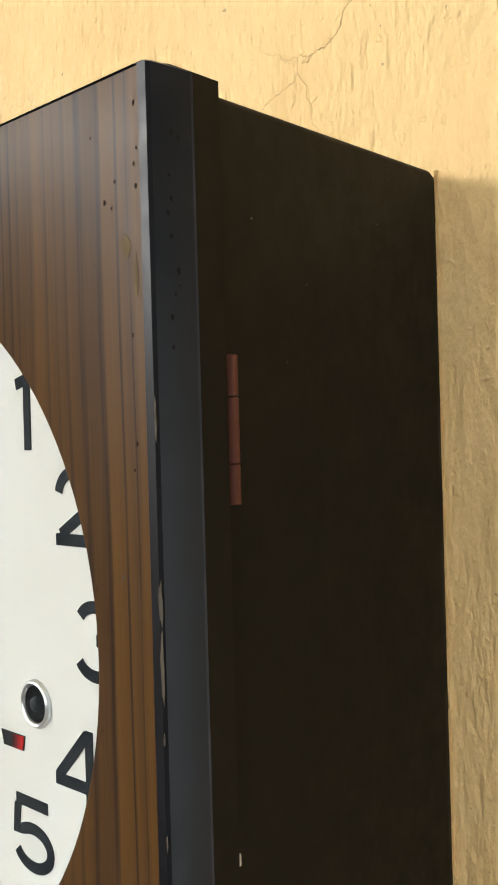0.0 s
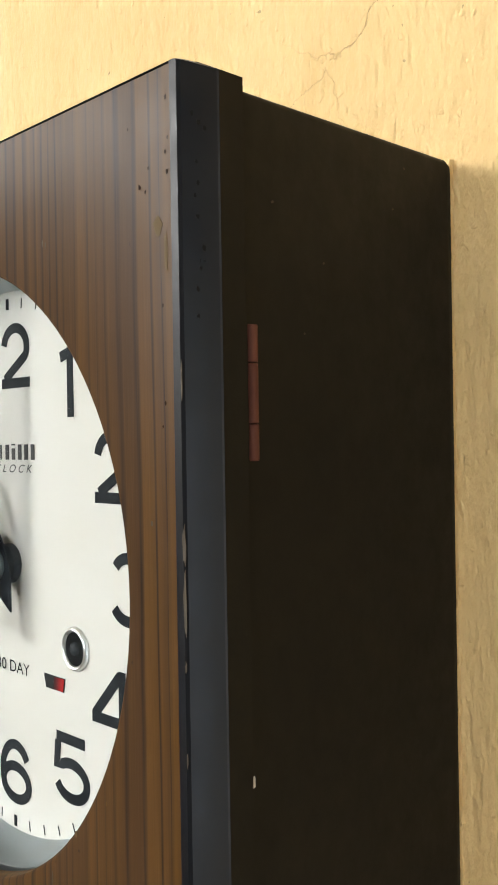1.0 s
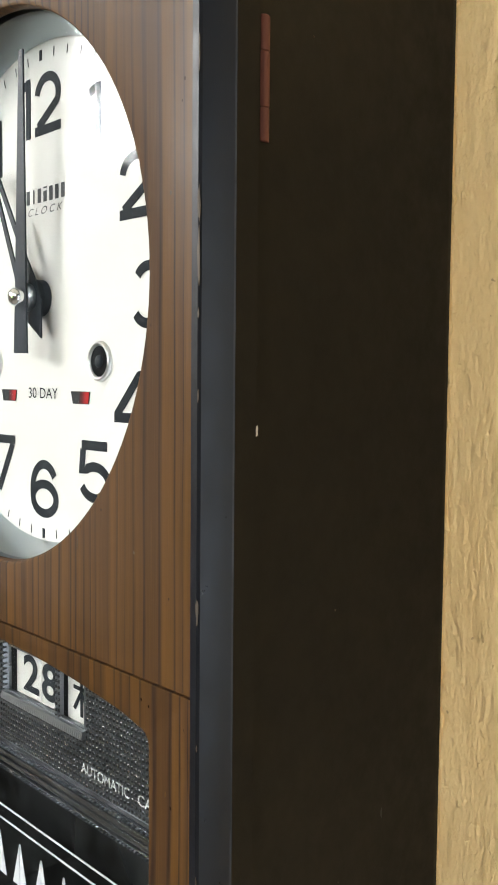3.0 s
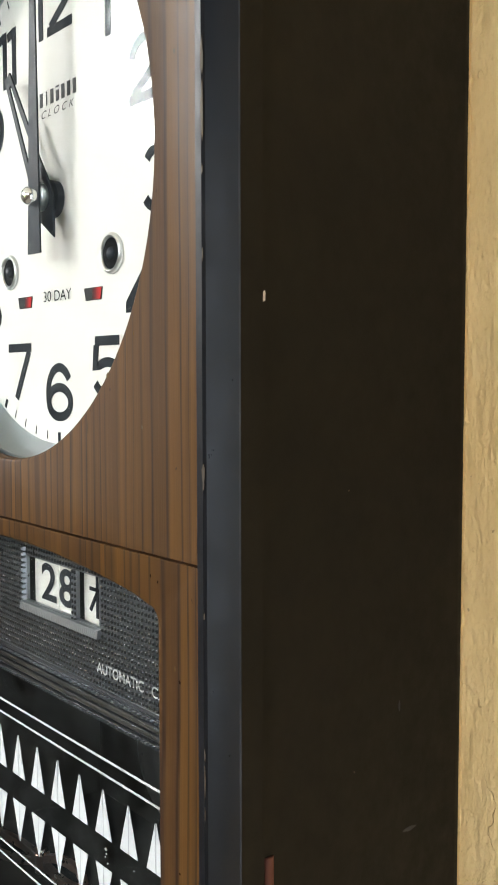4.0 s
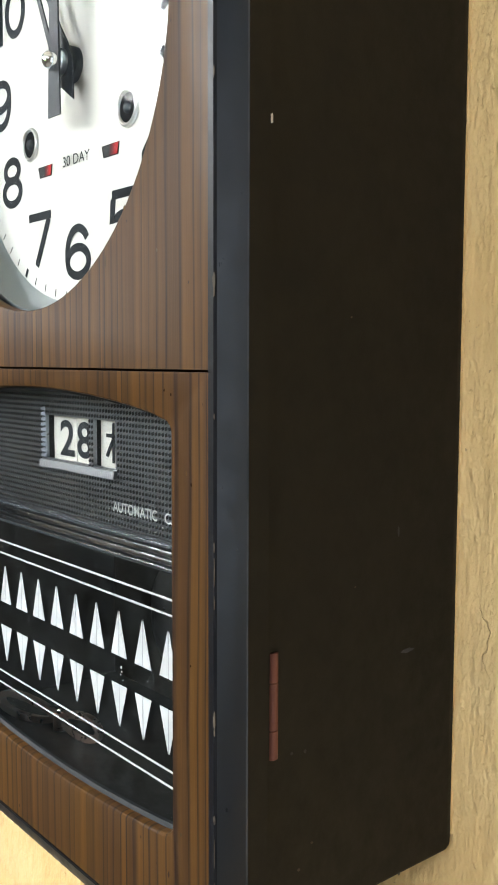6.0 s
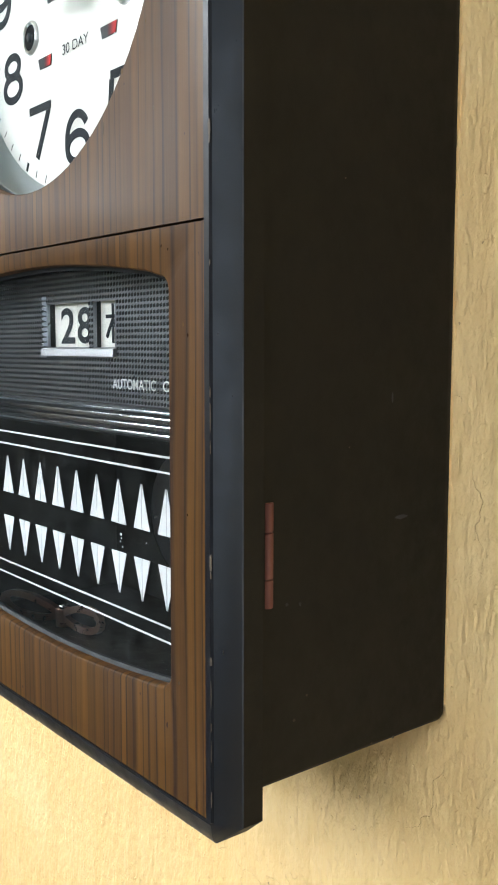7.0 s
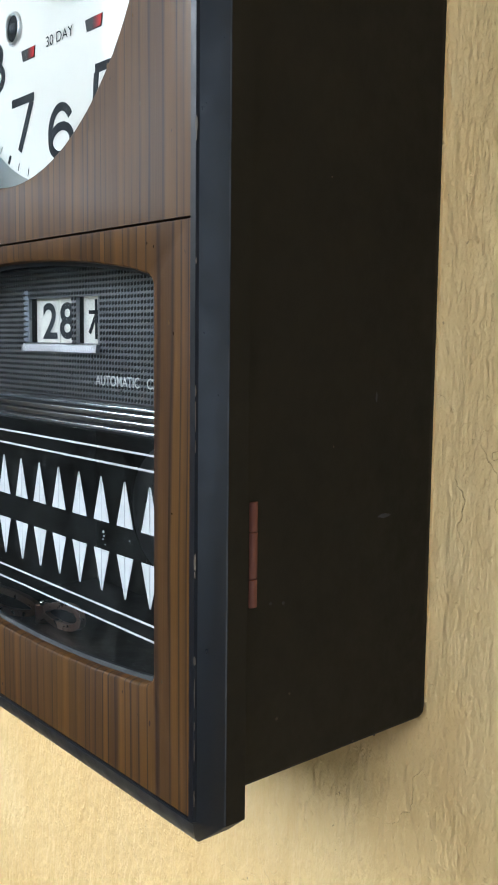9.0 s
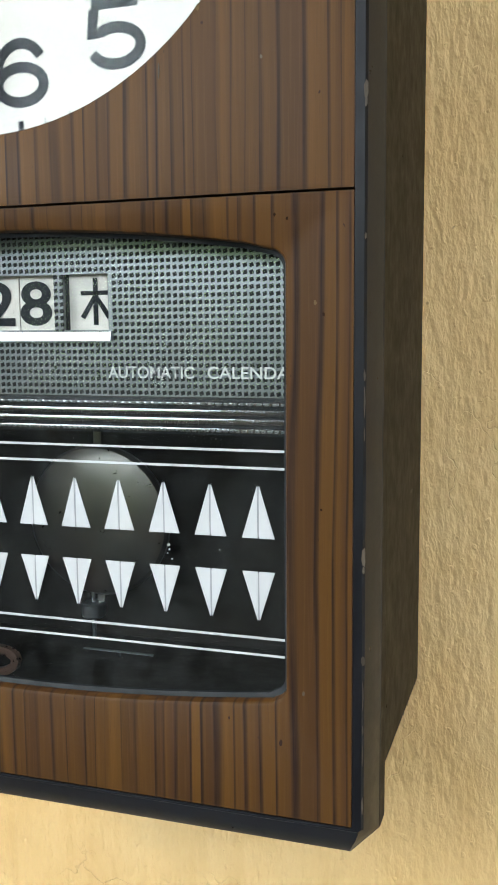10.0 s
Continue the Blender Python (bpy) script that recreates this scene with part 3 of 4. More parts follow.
# hinges on the case's side, at the door's back edge
for z0, z1 in ((1.9172, 1.9593), (1.5791, 1.6213)):
    hinge = part("hinge", box(RIGHT - 0.006, RIGHT + 0.0001, 0.0226, 0.0234, z0 - 0.0006, z1 + 0.0006, 0.0001), INNER, clock, "red-brown painted butt hinge with three knuckles")
    third = (z1 - z0) / 10
    for a, b in ((z0, z0 + 2.7 * third), (z0 + 2.75 * third, z0 + 7.15 * third), (z0 + 7.2 * third, z1)):
        part("knuckle", upright(0.0026, a, b, RIGHT - 0.0014, 0.0265, 20, 0.0003), RUST, hinge, smooth=True)

# ---- dial ----
FACE = 0.0275
CX, CZ = -0.0030, 1.8730
dial = part("dial", lathe([(0.0, FACE), (0.1150, FACE), (0.1150, FACE + 0.0012), (0.0, FACE + 0.0012)], (DX, DZ), 96), DIAL, clock, "ivory-white dial with black numerals")
part("bezel_ring", lathe([(0.1222, 0.0100), (0.1190, 0.0102), (0.1180, 0.0112), (0.1155, 0.0235), (0.1137, 0.0262), (0.1137, 0.0272), (0.1222, 0.0273), (0.1222, 0.0100)], (DX, DZ), 128), STEEL, clock, "brushed silver ring round the dial", smooth=True)
part("dial_backing", pierced(rounded(LEFT + 0.011, RIGHT - 0.011, 1.7320, BODY_TOP - 0.024, 0.004), [(DX + 0.1120 * math.cos(2 * math.pi * k / 64), DZ + 0.1120 * math.sin(2 * math.pi * k / 64)) for k in range(64)], 0.0290, 0.0320, 0.0005), INNER, clock)
THIN = 0.0042
arc = lambda cx, cz, rx, rz, a0, a1: [(cx + rx * math.cos(radians(a0 + (a1 - a0) * k / 20)), cz + rz * math.sin(radians(a0 + (a1 - a0) * k / 20))) for k in range(21)]
STROKES = {
    "0": [arc(0, 0, 0.0098, 0.0115, 0, 360)],
    "1": [[(0.0022, -0.0136), (0.0022, 0.0136)], [(-0.0045, 0.0100), (0.0002, 0.0112)]],
    "2": [arc(0, 0.0034, 0.0092, 0.0081, 172, -28) + [(-0.0085, -0.0098)], [(-0.0112, -0.0115), (0.0112, -0.0115)]],
    "3": [arc(0, 0.0060, 0.0082, 0.0055, 160, -85), arc(0, -0.0053, 0.0094, 0.0062, 85, -160)],
    "4": [[(0.0052, 0.0118), (-0.0112, -0.0050)], [(-0.0126, -0.0058), (0.0126, -0.0058)], [(0.0066, 0.0136), (0.0066, -0.0136)]],
    "5": [[(-0.0098, 0.0115), (0.0100, 0.0115)], [(-0.0088, 0.0096), (-0.0100, -0.0008)] + arc(0.0004, -0.0046, 0.0106, 0.0069, 128, -160)],
    "6": [arc(0, 0.0, 0.0106, 0.0115, 32, 180) + [(-0.0106, -0.0046)], arc(0, -0.0046, 0.0104, 0.0069, 0, 360)],
    "7": [[(-0.0122, 0.0115), (0.0122, 0.0115)], [(0.0098, 0.0096), (-0.0040, -0.0136)]],
    "8": [arc(0, 0.0062, 0.0082, 0.0053, 0, 360), arc(0, -0.0051, 0.0100, 0.0064, 0, 360)],
    "9": [arc(0, 0.0, 0.0106, 0.0115, 212, 360) + [(0.0106, 0.0046)], arc(0, 0.0046, 0.0104, 0.0069, 0, 360)],
}


def ribbon(points, width, y0, y1, bm):
    """A flat stroke of even width along (x, z) points."""
    closed = math.dist(points[0], points[-1]) < 1e-6
    run = points[:-1] if closed else points
    n = len(run)
    rows = []
    for k, p in enumerate(run):
        a, b = (run[k - 1], run[(k + 1) % n]) if closed else (run[max(k - 1, 0)], run[min(k + 1, n - 1)])
        d = Vector((b[0] - a[0], b[1] - a[1])).normalized() * (width / 2)
        rows.append([bm.verts.new((p[0] + s * d[1], y, p[1] - s * d[0])) for s, y in ((-1, y0), (1, y0), (1, y1), (-1, y1))])
    for a, b in zip(rows, rows[1:] + rows[:1] if closed else rows[1:]):
        for q in range(4):
            bm.faces.new((a[q], a[(q + 1) % 4], b[(q + 1) % 4], b[q]))
    if not closed:
        bm.faces.new(rows[0]), bm.faces.new(rows[-1][::-1])


def numeral(text, x, z):
    bm = bmesh.new()
    for i, sign in enumerate(text):
        offset = {1: (0.0,), 2: (-0.0118, 0.0078)}[len(text)][i] if text != "11" else (-0.0075, 0.0025)[i]
        for j, stroke in enumerate(STROKES[sign]):
            ribbon([(CX + x + offset + u, CZ + z + v) for u, v in stroke], THIN, FACE - 0.00030 - 0.00004 * j, FACE - 0.0001, bm)
    return bm


for text, x, z in (("12", -0.0020, 0.0875), ("1", 0.0447, 0.0742), ("2", 0.0738, 0.0415), ("3", 0.0828, -0.0030), ("4", 0.0712, -0.0470), ("5", 0.0430, -0.0773), ("6", 0.0008, -0.0885),
                   ("7", -0.0388, -0.0785), ("8", -0.0705, -0.0455), ("9", -0.0830, -0.0025), ("10", -0.0715, 0.0425), ("11", -0.0440, 0.0742)):
    part("numeral", numeral(text, x, z), INK, dial)


def track():
    bm = bmesh.new()
    for k in range(60):
        a = 2 * math.pi * k / 60
        w, r0, r1 = (0.0011, 0.1072, 0.1118) if k % 5 == 0 else (0.00024, 0.1074, 0.1114)
        c, s = math.cos(a), math.sin(a)
        pts = [(CX + r * s + u * c, CZ + r * c - u * s) for r, u in ((r0, -w), (r1, -w), (r1, w), (r0, w))]
        prism(pts, FACE - 0.0003, FACE - 0.0001, bm)
    return bm


part("minute_track", track(), INK, dial)
# the maker's name: plain bars
for k in range(8):
    x = -0.0224 + k * 0.00512
    w = 0.0010 if k == 2 else 0.0027
    bm = box(x - w / 2 + 0.0020, x + w / 2 + 0.0020, FACE - 0.0003, FACE - 0.0001, 1.9168, 1.9232 if k != 4 else 1.9216)
    if k == 4:
        box(x + 0.0006, x + 0.0034, FACE - 0.0003, FACE - 0.0001, 1.9228, 1.9235, bm=bm)
    part("name_bar", bm, FAINT_INK, dial)
part("small_lettering", lettering("C L O C K", -0.0150, 0.0155, 1.9114, 1.9148, FACE - 0.0003, shear=0.35), FAINT_INK, dial)
part("day_lettering", lettering("30 DAY", -0.0160, 0.0104, 1.8268, 1.8318, FACE - 0.0003), INK, dial)
for x0, x1, tilt in ((0.0215, 0.0372, 1), (-0.0425, -0.0272, 1)):
    # the slot's depth is only a dark plate, its shade given by colour
    mark = part("power_mark", prism([(x0 + 0.0016, 1.8250), (x1 - 0.0012, 1.8250), (x1, 1.8306), (x0, 1.8306)], FACE - 0.0003, FACE - 0.0001), INNER, dial, "flat dark plate for a shaded slot, with a red flag")
    part("red_flag", prism([(x0 + 0.0072, 1.8253), (x1 - 0.0015, 1.8253), (x1 - 0.0005, 1.8303), (x0 + 0.0080, 1.8303)], FACE - 0.0006, FACE - 0.0004), RED, mark)
for x in (0.0450, -0.0505):
    z = 1.8437
    ring = part("winding_hole", lathe([(0.0066, FACE - 0.0005), (0.0067, FACE - 0.0011), (0.0071, FACE - 0.0016), (0.0076, FACE - 0.0018), (0.0082, FACE - 0.0015), (0.0086, FACE - 0.0008), (0.0087, FACE - 0.0001)], (x, z), 48), SATIN, dial, "satin metal eyelet", smooth=True)
    # no real bore: a black disc on the dial imitates the dark inside
    part("hole", lathe([(0.0, FACE - 0.0004), (0.0067, FACE - 0.0006)], (x, z), 40), HOLE_SHADE, ring)
    part("arbor", lathe([(0.0, FACE - 0.0022), (0.0016, FACE - 0.0020), (0.0024, FACE - 0.0014), (0.0027, FACE - 0.0005)], (x, z), 20), HAND, ring, smooth=True)


# ---- hands ----
def hand_plate(outline, y, thick, angle, hole=None):
    a = radians(angle)
    turn = lambda pts: [(CX + u * math.cos(a) - v * math.sin(a), CZ + u * math.sin(a) + v * math.cos(a)) for u, v in pts]
    return pierced(turn(outline), turn(hole), y, y + thick, 0.0002) if hole else prism(turn(outline), y, y + thick)


hour = [(0.0030, 0.0700), (-0.0030, 0.0700), (-0.0070, 0.0150), (-0.0085, 0.0050), (-0.0085, -0.0040), (-0.0068, -0.0090), (0.0, -0.0215), (0.0068, -0.0090), (0.0085, -0.0040), (0.0085, 0.0050), (0.0070, 0.0150)]
slot = [(0.0008, 0.0640), (-0.0008, 0.0640), (-0.0036, 0.0180), (0.0, 0.0150), (0.0036, 0.0180)]
part("hour_" + "pointer", hand_plate(hour, 0.0205, 0.0008, 28.5, slot), HAND, dial, "blue-black slotted pointer with a diamond tail")
minute = [(0.0018, 0.1090), (-0.0018, 0.1090), (-0.0050, 0.0), (-0.0060, -0.0255), (0.0060, -0.0255), (0.0050, 0.0)]
part("minute_" + "pointer", hand_plate(minute, 0.0160, 0.0008, -1.0), HAND, dial, "long blue-black tapered pointer")
part("pointer_collet", lathe([(0.0, 0.0216), (0.0065, 0.0216), (0.0084, 0.0238), (0.0084, FACE - 0.0002)], (CX, CZ), 40), HAND, dial, smooth=True)
part("pointer_washer", lathe([(0.0, 0.0168), (0.0055, 0.0170), (0.0062, 0.0178), (0.0062, 0.0204), (0.0, 0.0204)], (CX, CZ), 36), STEEL, dial, smooth=True)
part("pointer_cap", lathe([(0.0, 0.0105), (0.0022, 0.0109), (0.0038, 0.0122), (0.0043, 0.0140), (0.0043, 0.0160), (0.0, 0.0160)], (CX, CZ), 36), CHROME, dial, "polished round cap", smooth=True)

# ---- calendar panel ----
PANEL = 0.0246
opening = [(-0.0340, 1.6812), (0.0352, 1.6812), (0.0352, 1.7035), (-0.0340, 1.7035)]
cal = part("calendar_panel", pierced([(LEFT + 0.012, 1.6545), (RIGHT - 0.012, 1.6545), (RIGHT - 0.012, 1.7310), (LEFT + 0.012, 1.7310)], opening, PANEL, PANEL + 0.0020, 0.0004), FOIL, clock, "silvered plastic panel embossed all over with tiny dark studs")


def studs():
    """Rows of small four-sided studs, with the calendar's opening left free."""
    verts, faces = [], []
    px, pz = 0.00263, 0.00274
    for j in range(27):
        z = 1.6560 + j * pz
        for i in range(98):
            x = XC - 0.1287 + (i + 0.5) * px
            if -0.0372 < x < 0.0366 and 1.6762 < z < 1.7044 and not 0.0112 < x < 0.0150:
                continue
            n = len(verts)
            a, b, h = px * 0.38, pz * 0.29, 0.00055
            verts += [(x - a * 0.7, PANEL - 0.0001, z - b * 1.3), (x + a, PANEL - 0.0001, z - b * 0.7), (x + a * 0.7, PANEL - 0.0001, z + b * 1.3), (x - a, PANEL - 0.0001, z + b * 0.7)]
            verts += [(x - a * 0.45, PANEL - h, z - b * 0.1), (x + a * 0.75, PANEL - h, z - b * 0.1), (x + a * 0.75, PANEL - h, z + b * 0.55), (x - a * 0.45, PANEL - h, z + b * 0.55)]
            faces += [(n + 4, n + 5, n + 6, n + 7)] + [(n + k, n + (k + 1) % 4, n + 4 + (k + 1) % 4, n + 4 + k) for k in range(4)]
    me = bpy.data.meshes.new("stud")
    me.from_pydata(verts, [], faces)
    bm = bmesh.new()
    bm.from_mesh(me)
    bpy.data.meshes.remove(me)
    return bm


tagged(part("studs", studs(), PIT, cal), kind="stuff")


def stud_bar(x0, x1, z0, z1, pitch, depth, upright_bar=False):
    """A rounded bar cut across by fine notches."""
    bm = bmesh.new()
    n = max(1, round(((z1 - z0) if upright_bar else (x1 - x0)) / pitch))
    for k in range(n):
        if upright_bar:
            a0, a1, b0, b1 = x0, x1, z0 + (z1 - z0) * k / n + 0.00015, z0 + (z1 - z0) * (k + 1) / n - 0.00015
        else:
            a0, a1, b0, b1 = x0 + (x1 - x0) * k / n + 0.00015, x0 + (x1 - x0) * (k + 1) / n - 0.00015, z0, z1
        v = [bm.verts.new(p) for p in ((a0, PANEL, b0), (a1, PANEL, b0), (a1, PANEL, b1), (a0, PANEL, b1))]
        da, db = (a1 - a0) * 0.28, (b1 - b0) * 0.28
        w = [bm.verts.new(p) for p in ((a0 + da, PANEL - depth, b0 + db), (a1 - da, PANEL - depth, b0 + db), (a1 - da, PANEL - depth, b1 - db), (a0 + da, PANEL - depth, b1 - db))]
        bm.faces.new(w)
        for q in range(4):
            bm.faces.new((v[q], v[(q + 1) % 4], w[(q + 1) % 4], w[q]))
    return bm


def ledge():
    """A bar whose face leans back by ten degrees, notched across."""
    bm = bmesh.new()
    n = 44
    for k in range(n):
        x0, x1 = -0.0368 + 0.0741 * k / n + 0.00008, -0.0368 + 0.0741 * (k + 1) / n - 0.00008
        side = [(PANEL + 0.0004, 1.6768), (PANEL - 0.0026, 1.6768), (PANEL - 0.0020, 1.6804), (PANEL + 0.0004, 1.6809)]
        a, b = ([bm.verts.new((x, y, z)) for y, z in side] for x in (x0, x1))
        bm.faces.new(a), bm.faces.new(b[::-1])
        for q in range(4):
            bm.faces.new((a[q], b[q], b[(q + 1) % 4], a[(q + 1) % 4]))
    return bm


part("ledge", ledge(), LEDGE, cal, "bright notched ledge under the calendar opening")
part("side_beading", stud_bar(-0.0368, -0.0340, 1.6812, 1.7080, 0.0026, 0.0022, True), FOIL, cal)
part("divider", box(0.0110, 0.0150, PANEL, PANEL + 0.0022, 1.6808, 1.7038), FOIL, cal)
for z, h in ((1.6520, 0.0016), (1.6487, 0.0026), (1.6452, 0.0026), (1.6417, 0.0020)):
    bar = part("chrome_rib", box(LEFT + 0.012, RIGHT - 0.012, PANEL - 0.0020, PANEL + 0.004, z - h / 2, z + h / 2, 0.0006), RIB, cal, smooth=True)
part("rib_beading", stud_bar(LEFT + 0.013, RIGHT - 0.013, 1.6409, 1.6424, 0.0026, 0.0032), FOIL, cal)
part("rib_beading", stud_bar(LEFT + 0.013, RIGHT - 0.013, 1.6514, 1.6528, 0.0033, 0.0032), FOIL, cal)
part("rib_backing", box(LEFT + 0.012, RIGHT - 0.012, PANEL + 0.0005, PANEL + 0.006, 1.6396, 1.6540), PIT, cal)
part("words", lettering("AUTOMATIC", 0.0354, 0.0724, 1.6618, 1.6666, PANEL - 0.0015, weight=0.009, bm=lettering("CALENDAR", 0.0781, 0.1158, 1.6618, 1.6666, PANEL - 0.0015, weight=0.009)), WHITE_PRINT, cal, "small white printed words")
part("recess", box(-0.0360, 0.0372, 0.0310, 0.0330, 1.6790, 1.7060), INNER, cal)
for x0, x1, text in ((-0.0318, -0.0076, "2"), (-0.0072, 0.0112, "8"), (0.0160, 0.0362, "")):
    card = part("date_card", box(x0, x1, 0.0284, 0.0290, 1.6800, 1.7045, 0.0002), CARD, cal, "off-white date card with a black character")
    y = 0.0281
    if text:
        mid = -0.0168 if text == "2" else 0.0008
        part("date_digit", lettering(text, mid - 0.0078, mid + 0.0072, 1.6830, 1.7014, y, weight=0.02), INK, card)
    else:
        c = 0.0280
        bm = box(c - 0.0010, c + 0.0010, y - 0.0001, y + 0.0002, 1.6832, 1.7022)
        box(c - 0.0066, c + 0.0066, y - 0.0001, y + 0.0002, 1.6952, 1.6970, bm=bm)
        prism([(c - 0.0008, 1.6954), (c + 0.0006, 1.6946), (c - 0.0050, 1.6856), (c - 0.0068, 1.6866)], y - 0.0002, y + 0.0002, bm)
        prism([(c - 0.0006, 1.6946), (c + 0.0008, 1.6954), (c + 0.0068, 1.6870), (c + 0.0052, 1.6856)], y - 0.0002, y + 0.0002, bm)
        part("day_character", bm, INK, card)

# ---- inside the case ----
pend = part("pendulum", box(-0.0130, -0.0090, 0.1010, 0.1020, 1.5420, 1.7200, 0.0003), BOB, clock, "dull polished round pendulum on a flat rod")
part("bob", lathe([(0.0, 0.0955), (0.016, 0.0957), (0.030, 0.0966), (0.0372, 0.0984), (0.0388, 0.1005), (0.0385, 0.1030), (0.0, 0.1050)], (-0.0110, 1.5850), 64), BOB, pend, "round dull metal bob", smooth=True)
part("rating_nut", upright(0.0061, 1.5345, 1.5422, -0.0150, 0.1000, 28, 0.0009), STEEL, pend, smooth=True)
part("threaded_end", upright(0.0010, 1.5240, 1.5480, -0.0150, 0.1000, 10), STEEL, pend)
plate = part("scale_plate", box(-0.0010, 0.0002, 0.0982, 0.0990, 1.5146, 1.5172, 0.0002), INNER, clock, "small thin black scale plate")
part("plate_edge", box(-0.0205, 0.0185, 0.0978, 0.0992, 1.5172, 1.5178), STEEL, plate)
key = tagged(part("winding_key", upright(0.0042, 1.5147, 1.5262, -0.0740, 0.0512, 20, 0.0006), KEY), "brown metal butterfly winding key lying inside the clock", "key")
for s, forward in ((-1, 0.42), (1, -0.05)):
    run = arc(0.0225, 0.0078, 0.0195, 0.0062, 0, 360)
    wing = bmesh.new()
    ribbon([(-0.0740 + s * u, 1.5162 + v * (0.70 + 12 * u)) for u, v in run], 0.0040, 0.0495, 0.0530, wing)
    for v in wing.verts:
        v.co.y -= forward * abs(v.co.x + 0.0740)
    part("wing", wing, KEY, key, smooth=True)

part("shaft", lathe([(0.0, 0.0478), (0.0012, 0.0482), (0.0020, 0.0492), (0.0023, 0.0530), (0.0, 0.0532)], (-0.0715, 1.5272), 20), CHROME, key, "bright metal tip", smooth=True)

# ---- wear ----
def chip(place, along, width, normal, mat, seed, parent, name="paint_chip", thick=1.0):
    """A small ragged flake lying on a surface. normal: 'x' side, 'y' front, 's' the sloping edge."""
    rng = random.Random(seed)
    bm = bmesh.new()
    loop = []
    for k in range(11):
        a = 2 * math.pi * k / 11
        r = rng.uniform(0.65, 1.1)
        u, v = width / 2 * r * math.cos(a), along / 2 * r * math.sin(a)
        x, y, z = place
        loop.append(bm.verts.new({"x": (x, y + u, z + v), "y": (x + u, y, z + v), "s": (x + u * 0.22, y + u * 0.97, z + v)}[normal]))
    bm.faces.new(loop)
    off = {"x": Vector((0.00035, 0, 0)), "y": Vector((0, -0.00035, 0)), "s": Vector((0.00033, -0.00011, 0))}[normal]
    solid = bmesh.ops.extrude_face_region(bm, geom=bm.faces[:])
    for v in solid["geom"]:
        if isinstance(v, bmesh.types.BMVert):
            v.co += off * thick
    return part(name, bm, mat, parent)


chip((RIGHT - 0.0001, 0.0240, 1.8186), 0.0046, 0.0014, "x", FLAKE, 1, case)
for seed, (y, z, s) in enumerate(((0.036, 1.9985, 0.0010), (0.060, 1.9820, 0.0008), (0.105, 2.0220, 0.0009), (0.098, 2.0060, 0.0008), (0.050, 1.9580, 0.0008), (0.066, 1.7490, 0.0008), (0.047, 1.5390, 0.0012), (0.040, 1.5300, 0.0014), (0.086, 1.5075, 0.0012), (0.100, 1.5065, 0.0012), (0.070, 1.6400, 0.0008))):
    chip((RIGHT - 0.0001, y, z), s, s, "x", PRIMER, 20 + seed, case)
front = 0.1444
for seed, (z, l, w) in enumerate(((1.9440, 0.006, 0.0008), (1.9395, 0.009, 0.0009), (1.8935, 0.011, 0.0019), (1.8760, 0.019, 0.0019), (1.8580, 0.003, 0.0010), (1.8310, 0.004, 0.0009), (1.7600, 0.006, 0.0022), (1.7555, 0.003, 0.0012), (1.7120, 0.002, 0.0009), (1.6650, 0.004, 0.0009), (1.6560, 0.011, 0.0008), (1.6440, 0.005, 0.0006), (1.6010, 0.006, 0.0020), (1.5960, 0.003, 0.0011), (1.5630, 0.004, 0.0016), (1.5500, 0.010, 0.0007), (1.5370, 0.004, 0.0008), (1.5270, 0.008, 0.0007), (1.5080, 0.006, 0.0009))):
    chip((front + 0.0002, -0.0005, z), l * 1.15, w * 0.85, "y", PRIMER, 60 + seed, door, thick=0.4)
for seed, (u, z, s) in enumerate(((0.25, 2.0190, 0.0022), (0.45, 2.0165, 0.0024), (0.62, 2.0150, 0.0022), (0.35, 2.0050, 0.0020), (0.40, 1.9990, 0.0022), (0.30, 1.9950, 0.0020), (0.38, 1.9890, 0.0022), (0.55, 1.9800, 0.0026), (0.45, 1.9740, 0.0020), (0.35, 1.9680, 0.0024), (0.36, 1.9600, 0.0020))):
    y = 0.0010 + 0.0100 * u
    x = float(np.interp(y, (0.0004, 0.0046, 0.0080, 0.0111), (0.1450, 0.1466, 0.1478, 0.1488)))
    chip((x, y, z), s * 0.8, s * 0.6, "s", EDGE, 90 + seed, door, "dent", 0.3)
chip((0.1340, -0.0001, 1.9880), 0.0070, 0.0050, "y", WORN, 140, door, "worn_patch", 0.12)
chip((0.1378, -0.0001, 1.9800), 0.0120, 0.0022, "y", WORN, 141, door, "worn_patch", 0.12)
for seed, (x, z, s) in enumerate(((0.1290, 1.8990, 0.0012), (0.0850, 1.7920, 0.0016), (0.1080, 1.7735, 0.0010), (0.1270, 1.6900, 0.0011), (0.1225, 1.5480, 0.0012), (0.1030, 1.8070, 0.0009))):
    chip((x, -0.0001, z), s * 1.6, s, "y", WORN if seed % 2 else PRIMER, 150 + seed, door, "small_nick", 0.1)
for seed, (x, z, l, w) in enumerate(((0.0700, 1.9930, 0.0030, 0.0007), (0.0720, 1.9920, 0.0022, 0.0005), (0.0735, 1.9850, 0.0080, 0.0004), (0.0700, 1.7720, 0.0060, 0.0008))):
    chip((x, -0.0001, z), l, w, "y", PRIMER, 170 + seed, door, "scratch", 0.1)
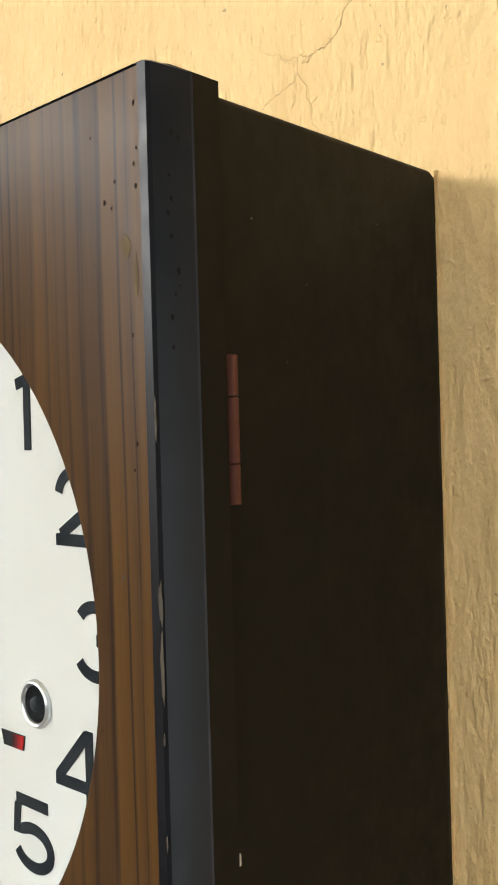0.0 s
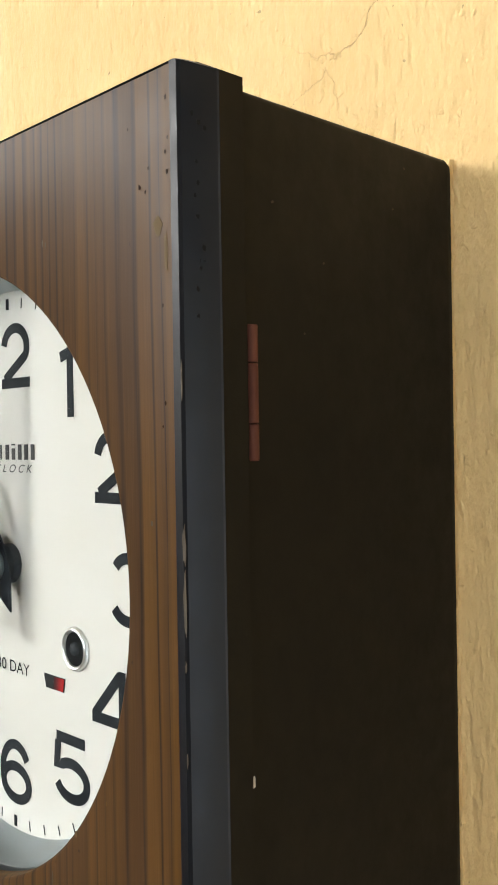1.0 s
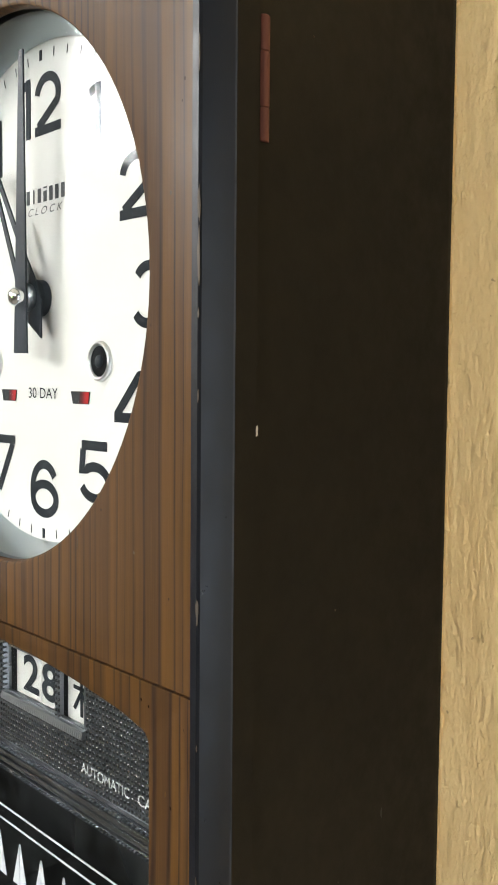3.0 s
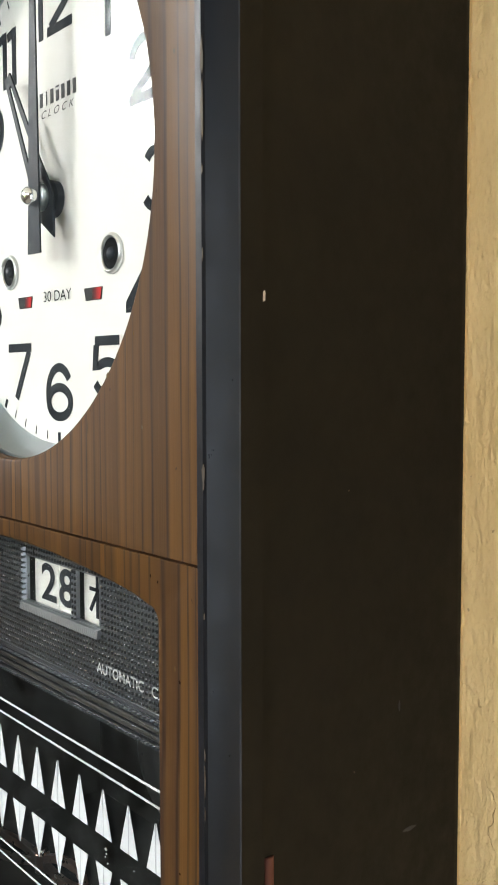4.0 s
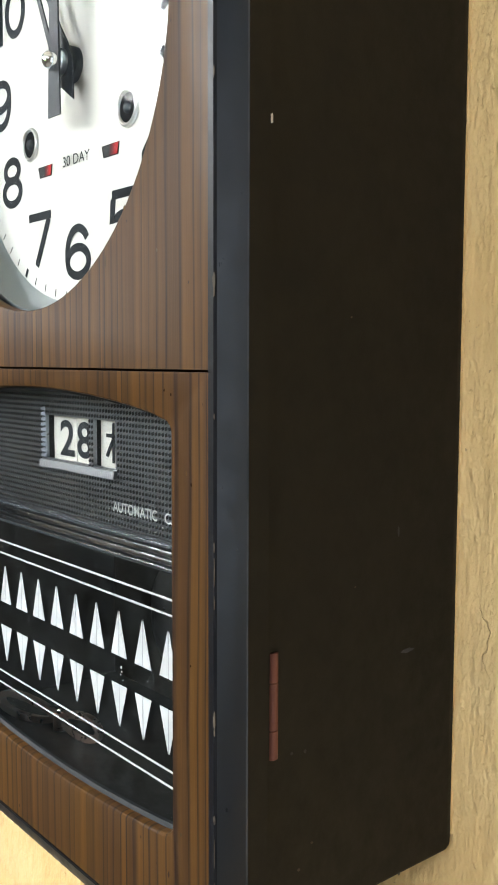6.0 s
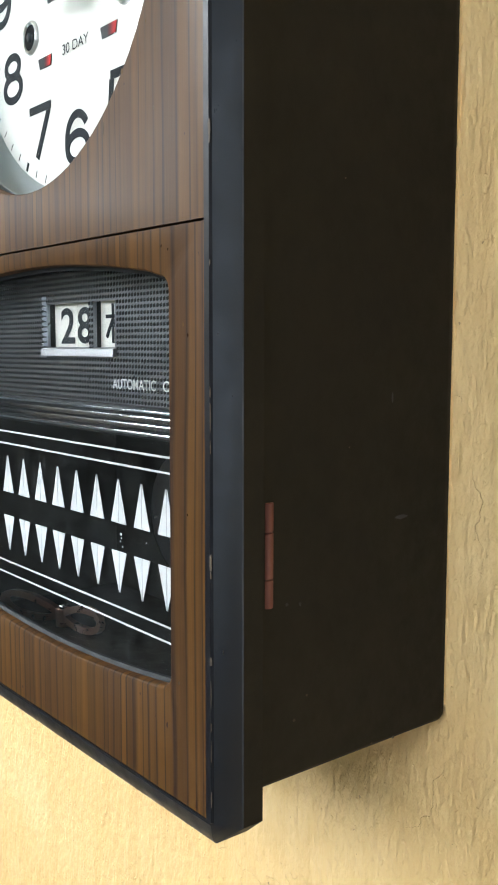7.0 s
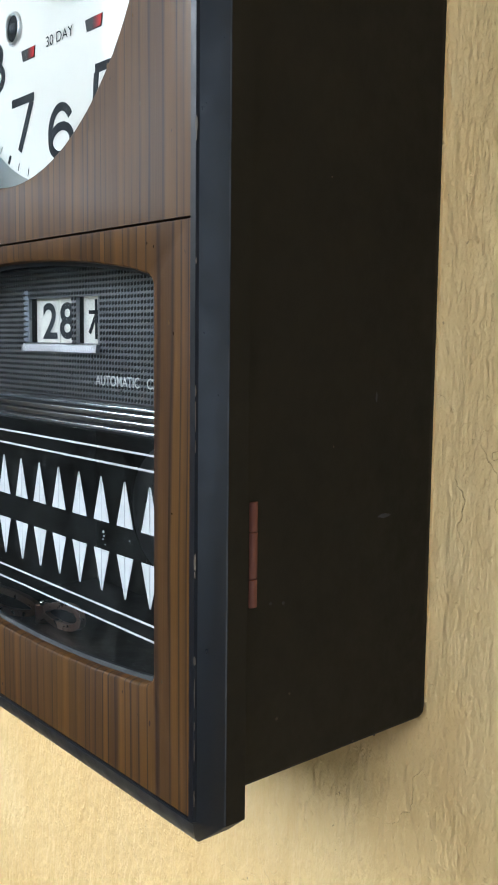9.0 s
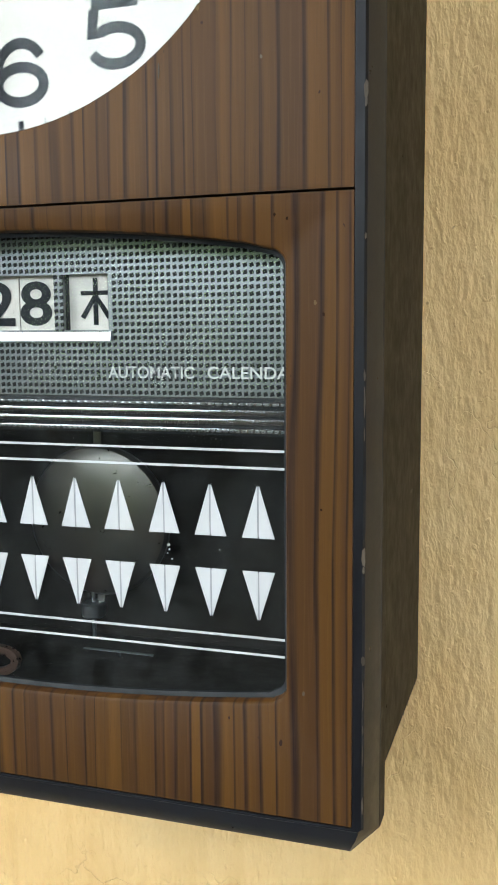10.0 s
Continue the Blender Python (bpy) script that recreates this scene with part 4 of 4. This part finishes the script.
for seed, (x, z, s) in enumerate(((0.1385, 2.0250, 0.0016), (0.1380, 2.0090, 0.0014), (0.1392, 2.0130, 0.0012), (0.1386, 2.0030, 0.0016), (0.1300, 2.0060, 0.0014), (0.1255, 2.0010, 0.0018), (0.1283, 1.9990, 0.0012), (0.1200, 2.0200, 0.0012), (0.1360, 1.9640, 0.0014), (0.1365, 1.9350, 0.0016), (0.1352, 1.9280, 0.0012), (0.1300, 1.6860, 0.0016), (0.1292, 1.6170, 0.0012), (0.1170, 1.7190, 0.0014), (0.1125, 1.7205, 0.0016))):
    chip((x, -0.0001, z), s * 0.95, s * 0.7, "y", SEAM, 190 + seed, door, "dark_pit", 0.1)

for seed, (y, z, l, w) in enumerate(((0.1030, 1.6070, 0.0022, 0.0090), (0.0360, 1.5790, 0.0016, 0.0018), (0.0430, 1.5780, 0.0022, 0.0016), (0.0960, 1.6600, 0.0050, 0.0012))):
    chip((RIGHT - 0.0001, y, z), l, w, "x", GLINT_SMEAR, 220 + seed, case, "dust_smear", 0.5)


def paint_ridge():
    """A ragged bead of wall paint along the line where case and wall meet."""
    bm = bmesh.new()
    rows = []
    for k in range(261):
        z = 1.512 + 0.002 * k
        rough = max(0.0, noise.noise((3.0, z * 95, 1.0)) + 0.6 * noise.noise((9.0, z * 260, 4.0)))
        w = 0.0016 * max(0.0, rough - 0.15)
        rows.append([bm.verts.new(p) for p in ((RIGHT - 0.0040, WALL_Y + 0.0014, z), (RIGHT - 0.0020 + 1.6 * w, BODY_BACK + 0.0003, z), (RIGHT - 0.0014 + 1.8 * w, BODY_BACK + 0.0006, z), (RIGHT - 0.0010 + 2.2 * w, WALL_Y + 0.0014, z))])
    for a, b in zip(rows, rows[1:]):
        for q in range(4):
            bm.faces.new((a[q], a[(q + 1) % 4], b[(q + 1) % 4], b[q]))
    bm.faces.new(rows[0]), bm.faces.new(rows[-1][::-1])
    return bm


tagged(part("trim", paint_ridge(), PLASTER, smooth=True), "ragged bead of cream paint where the case meets the wall", "trim", kind="structure")
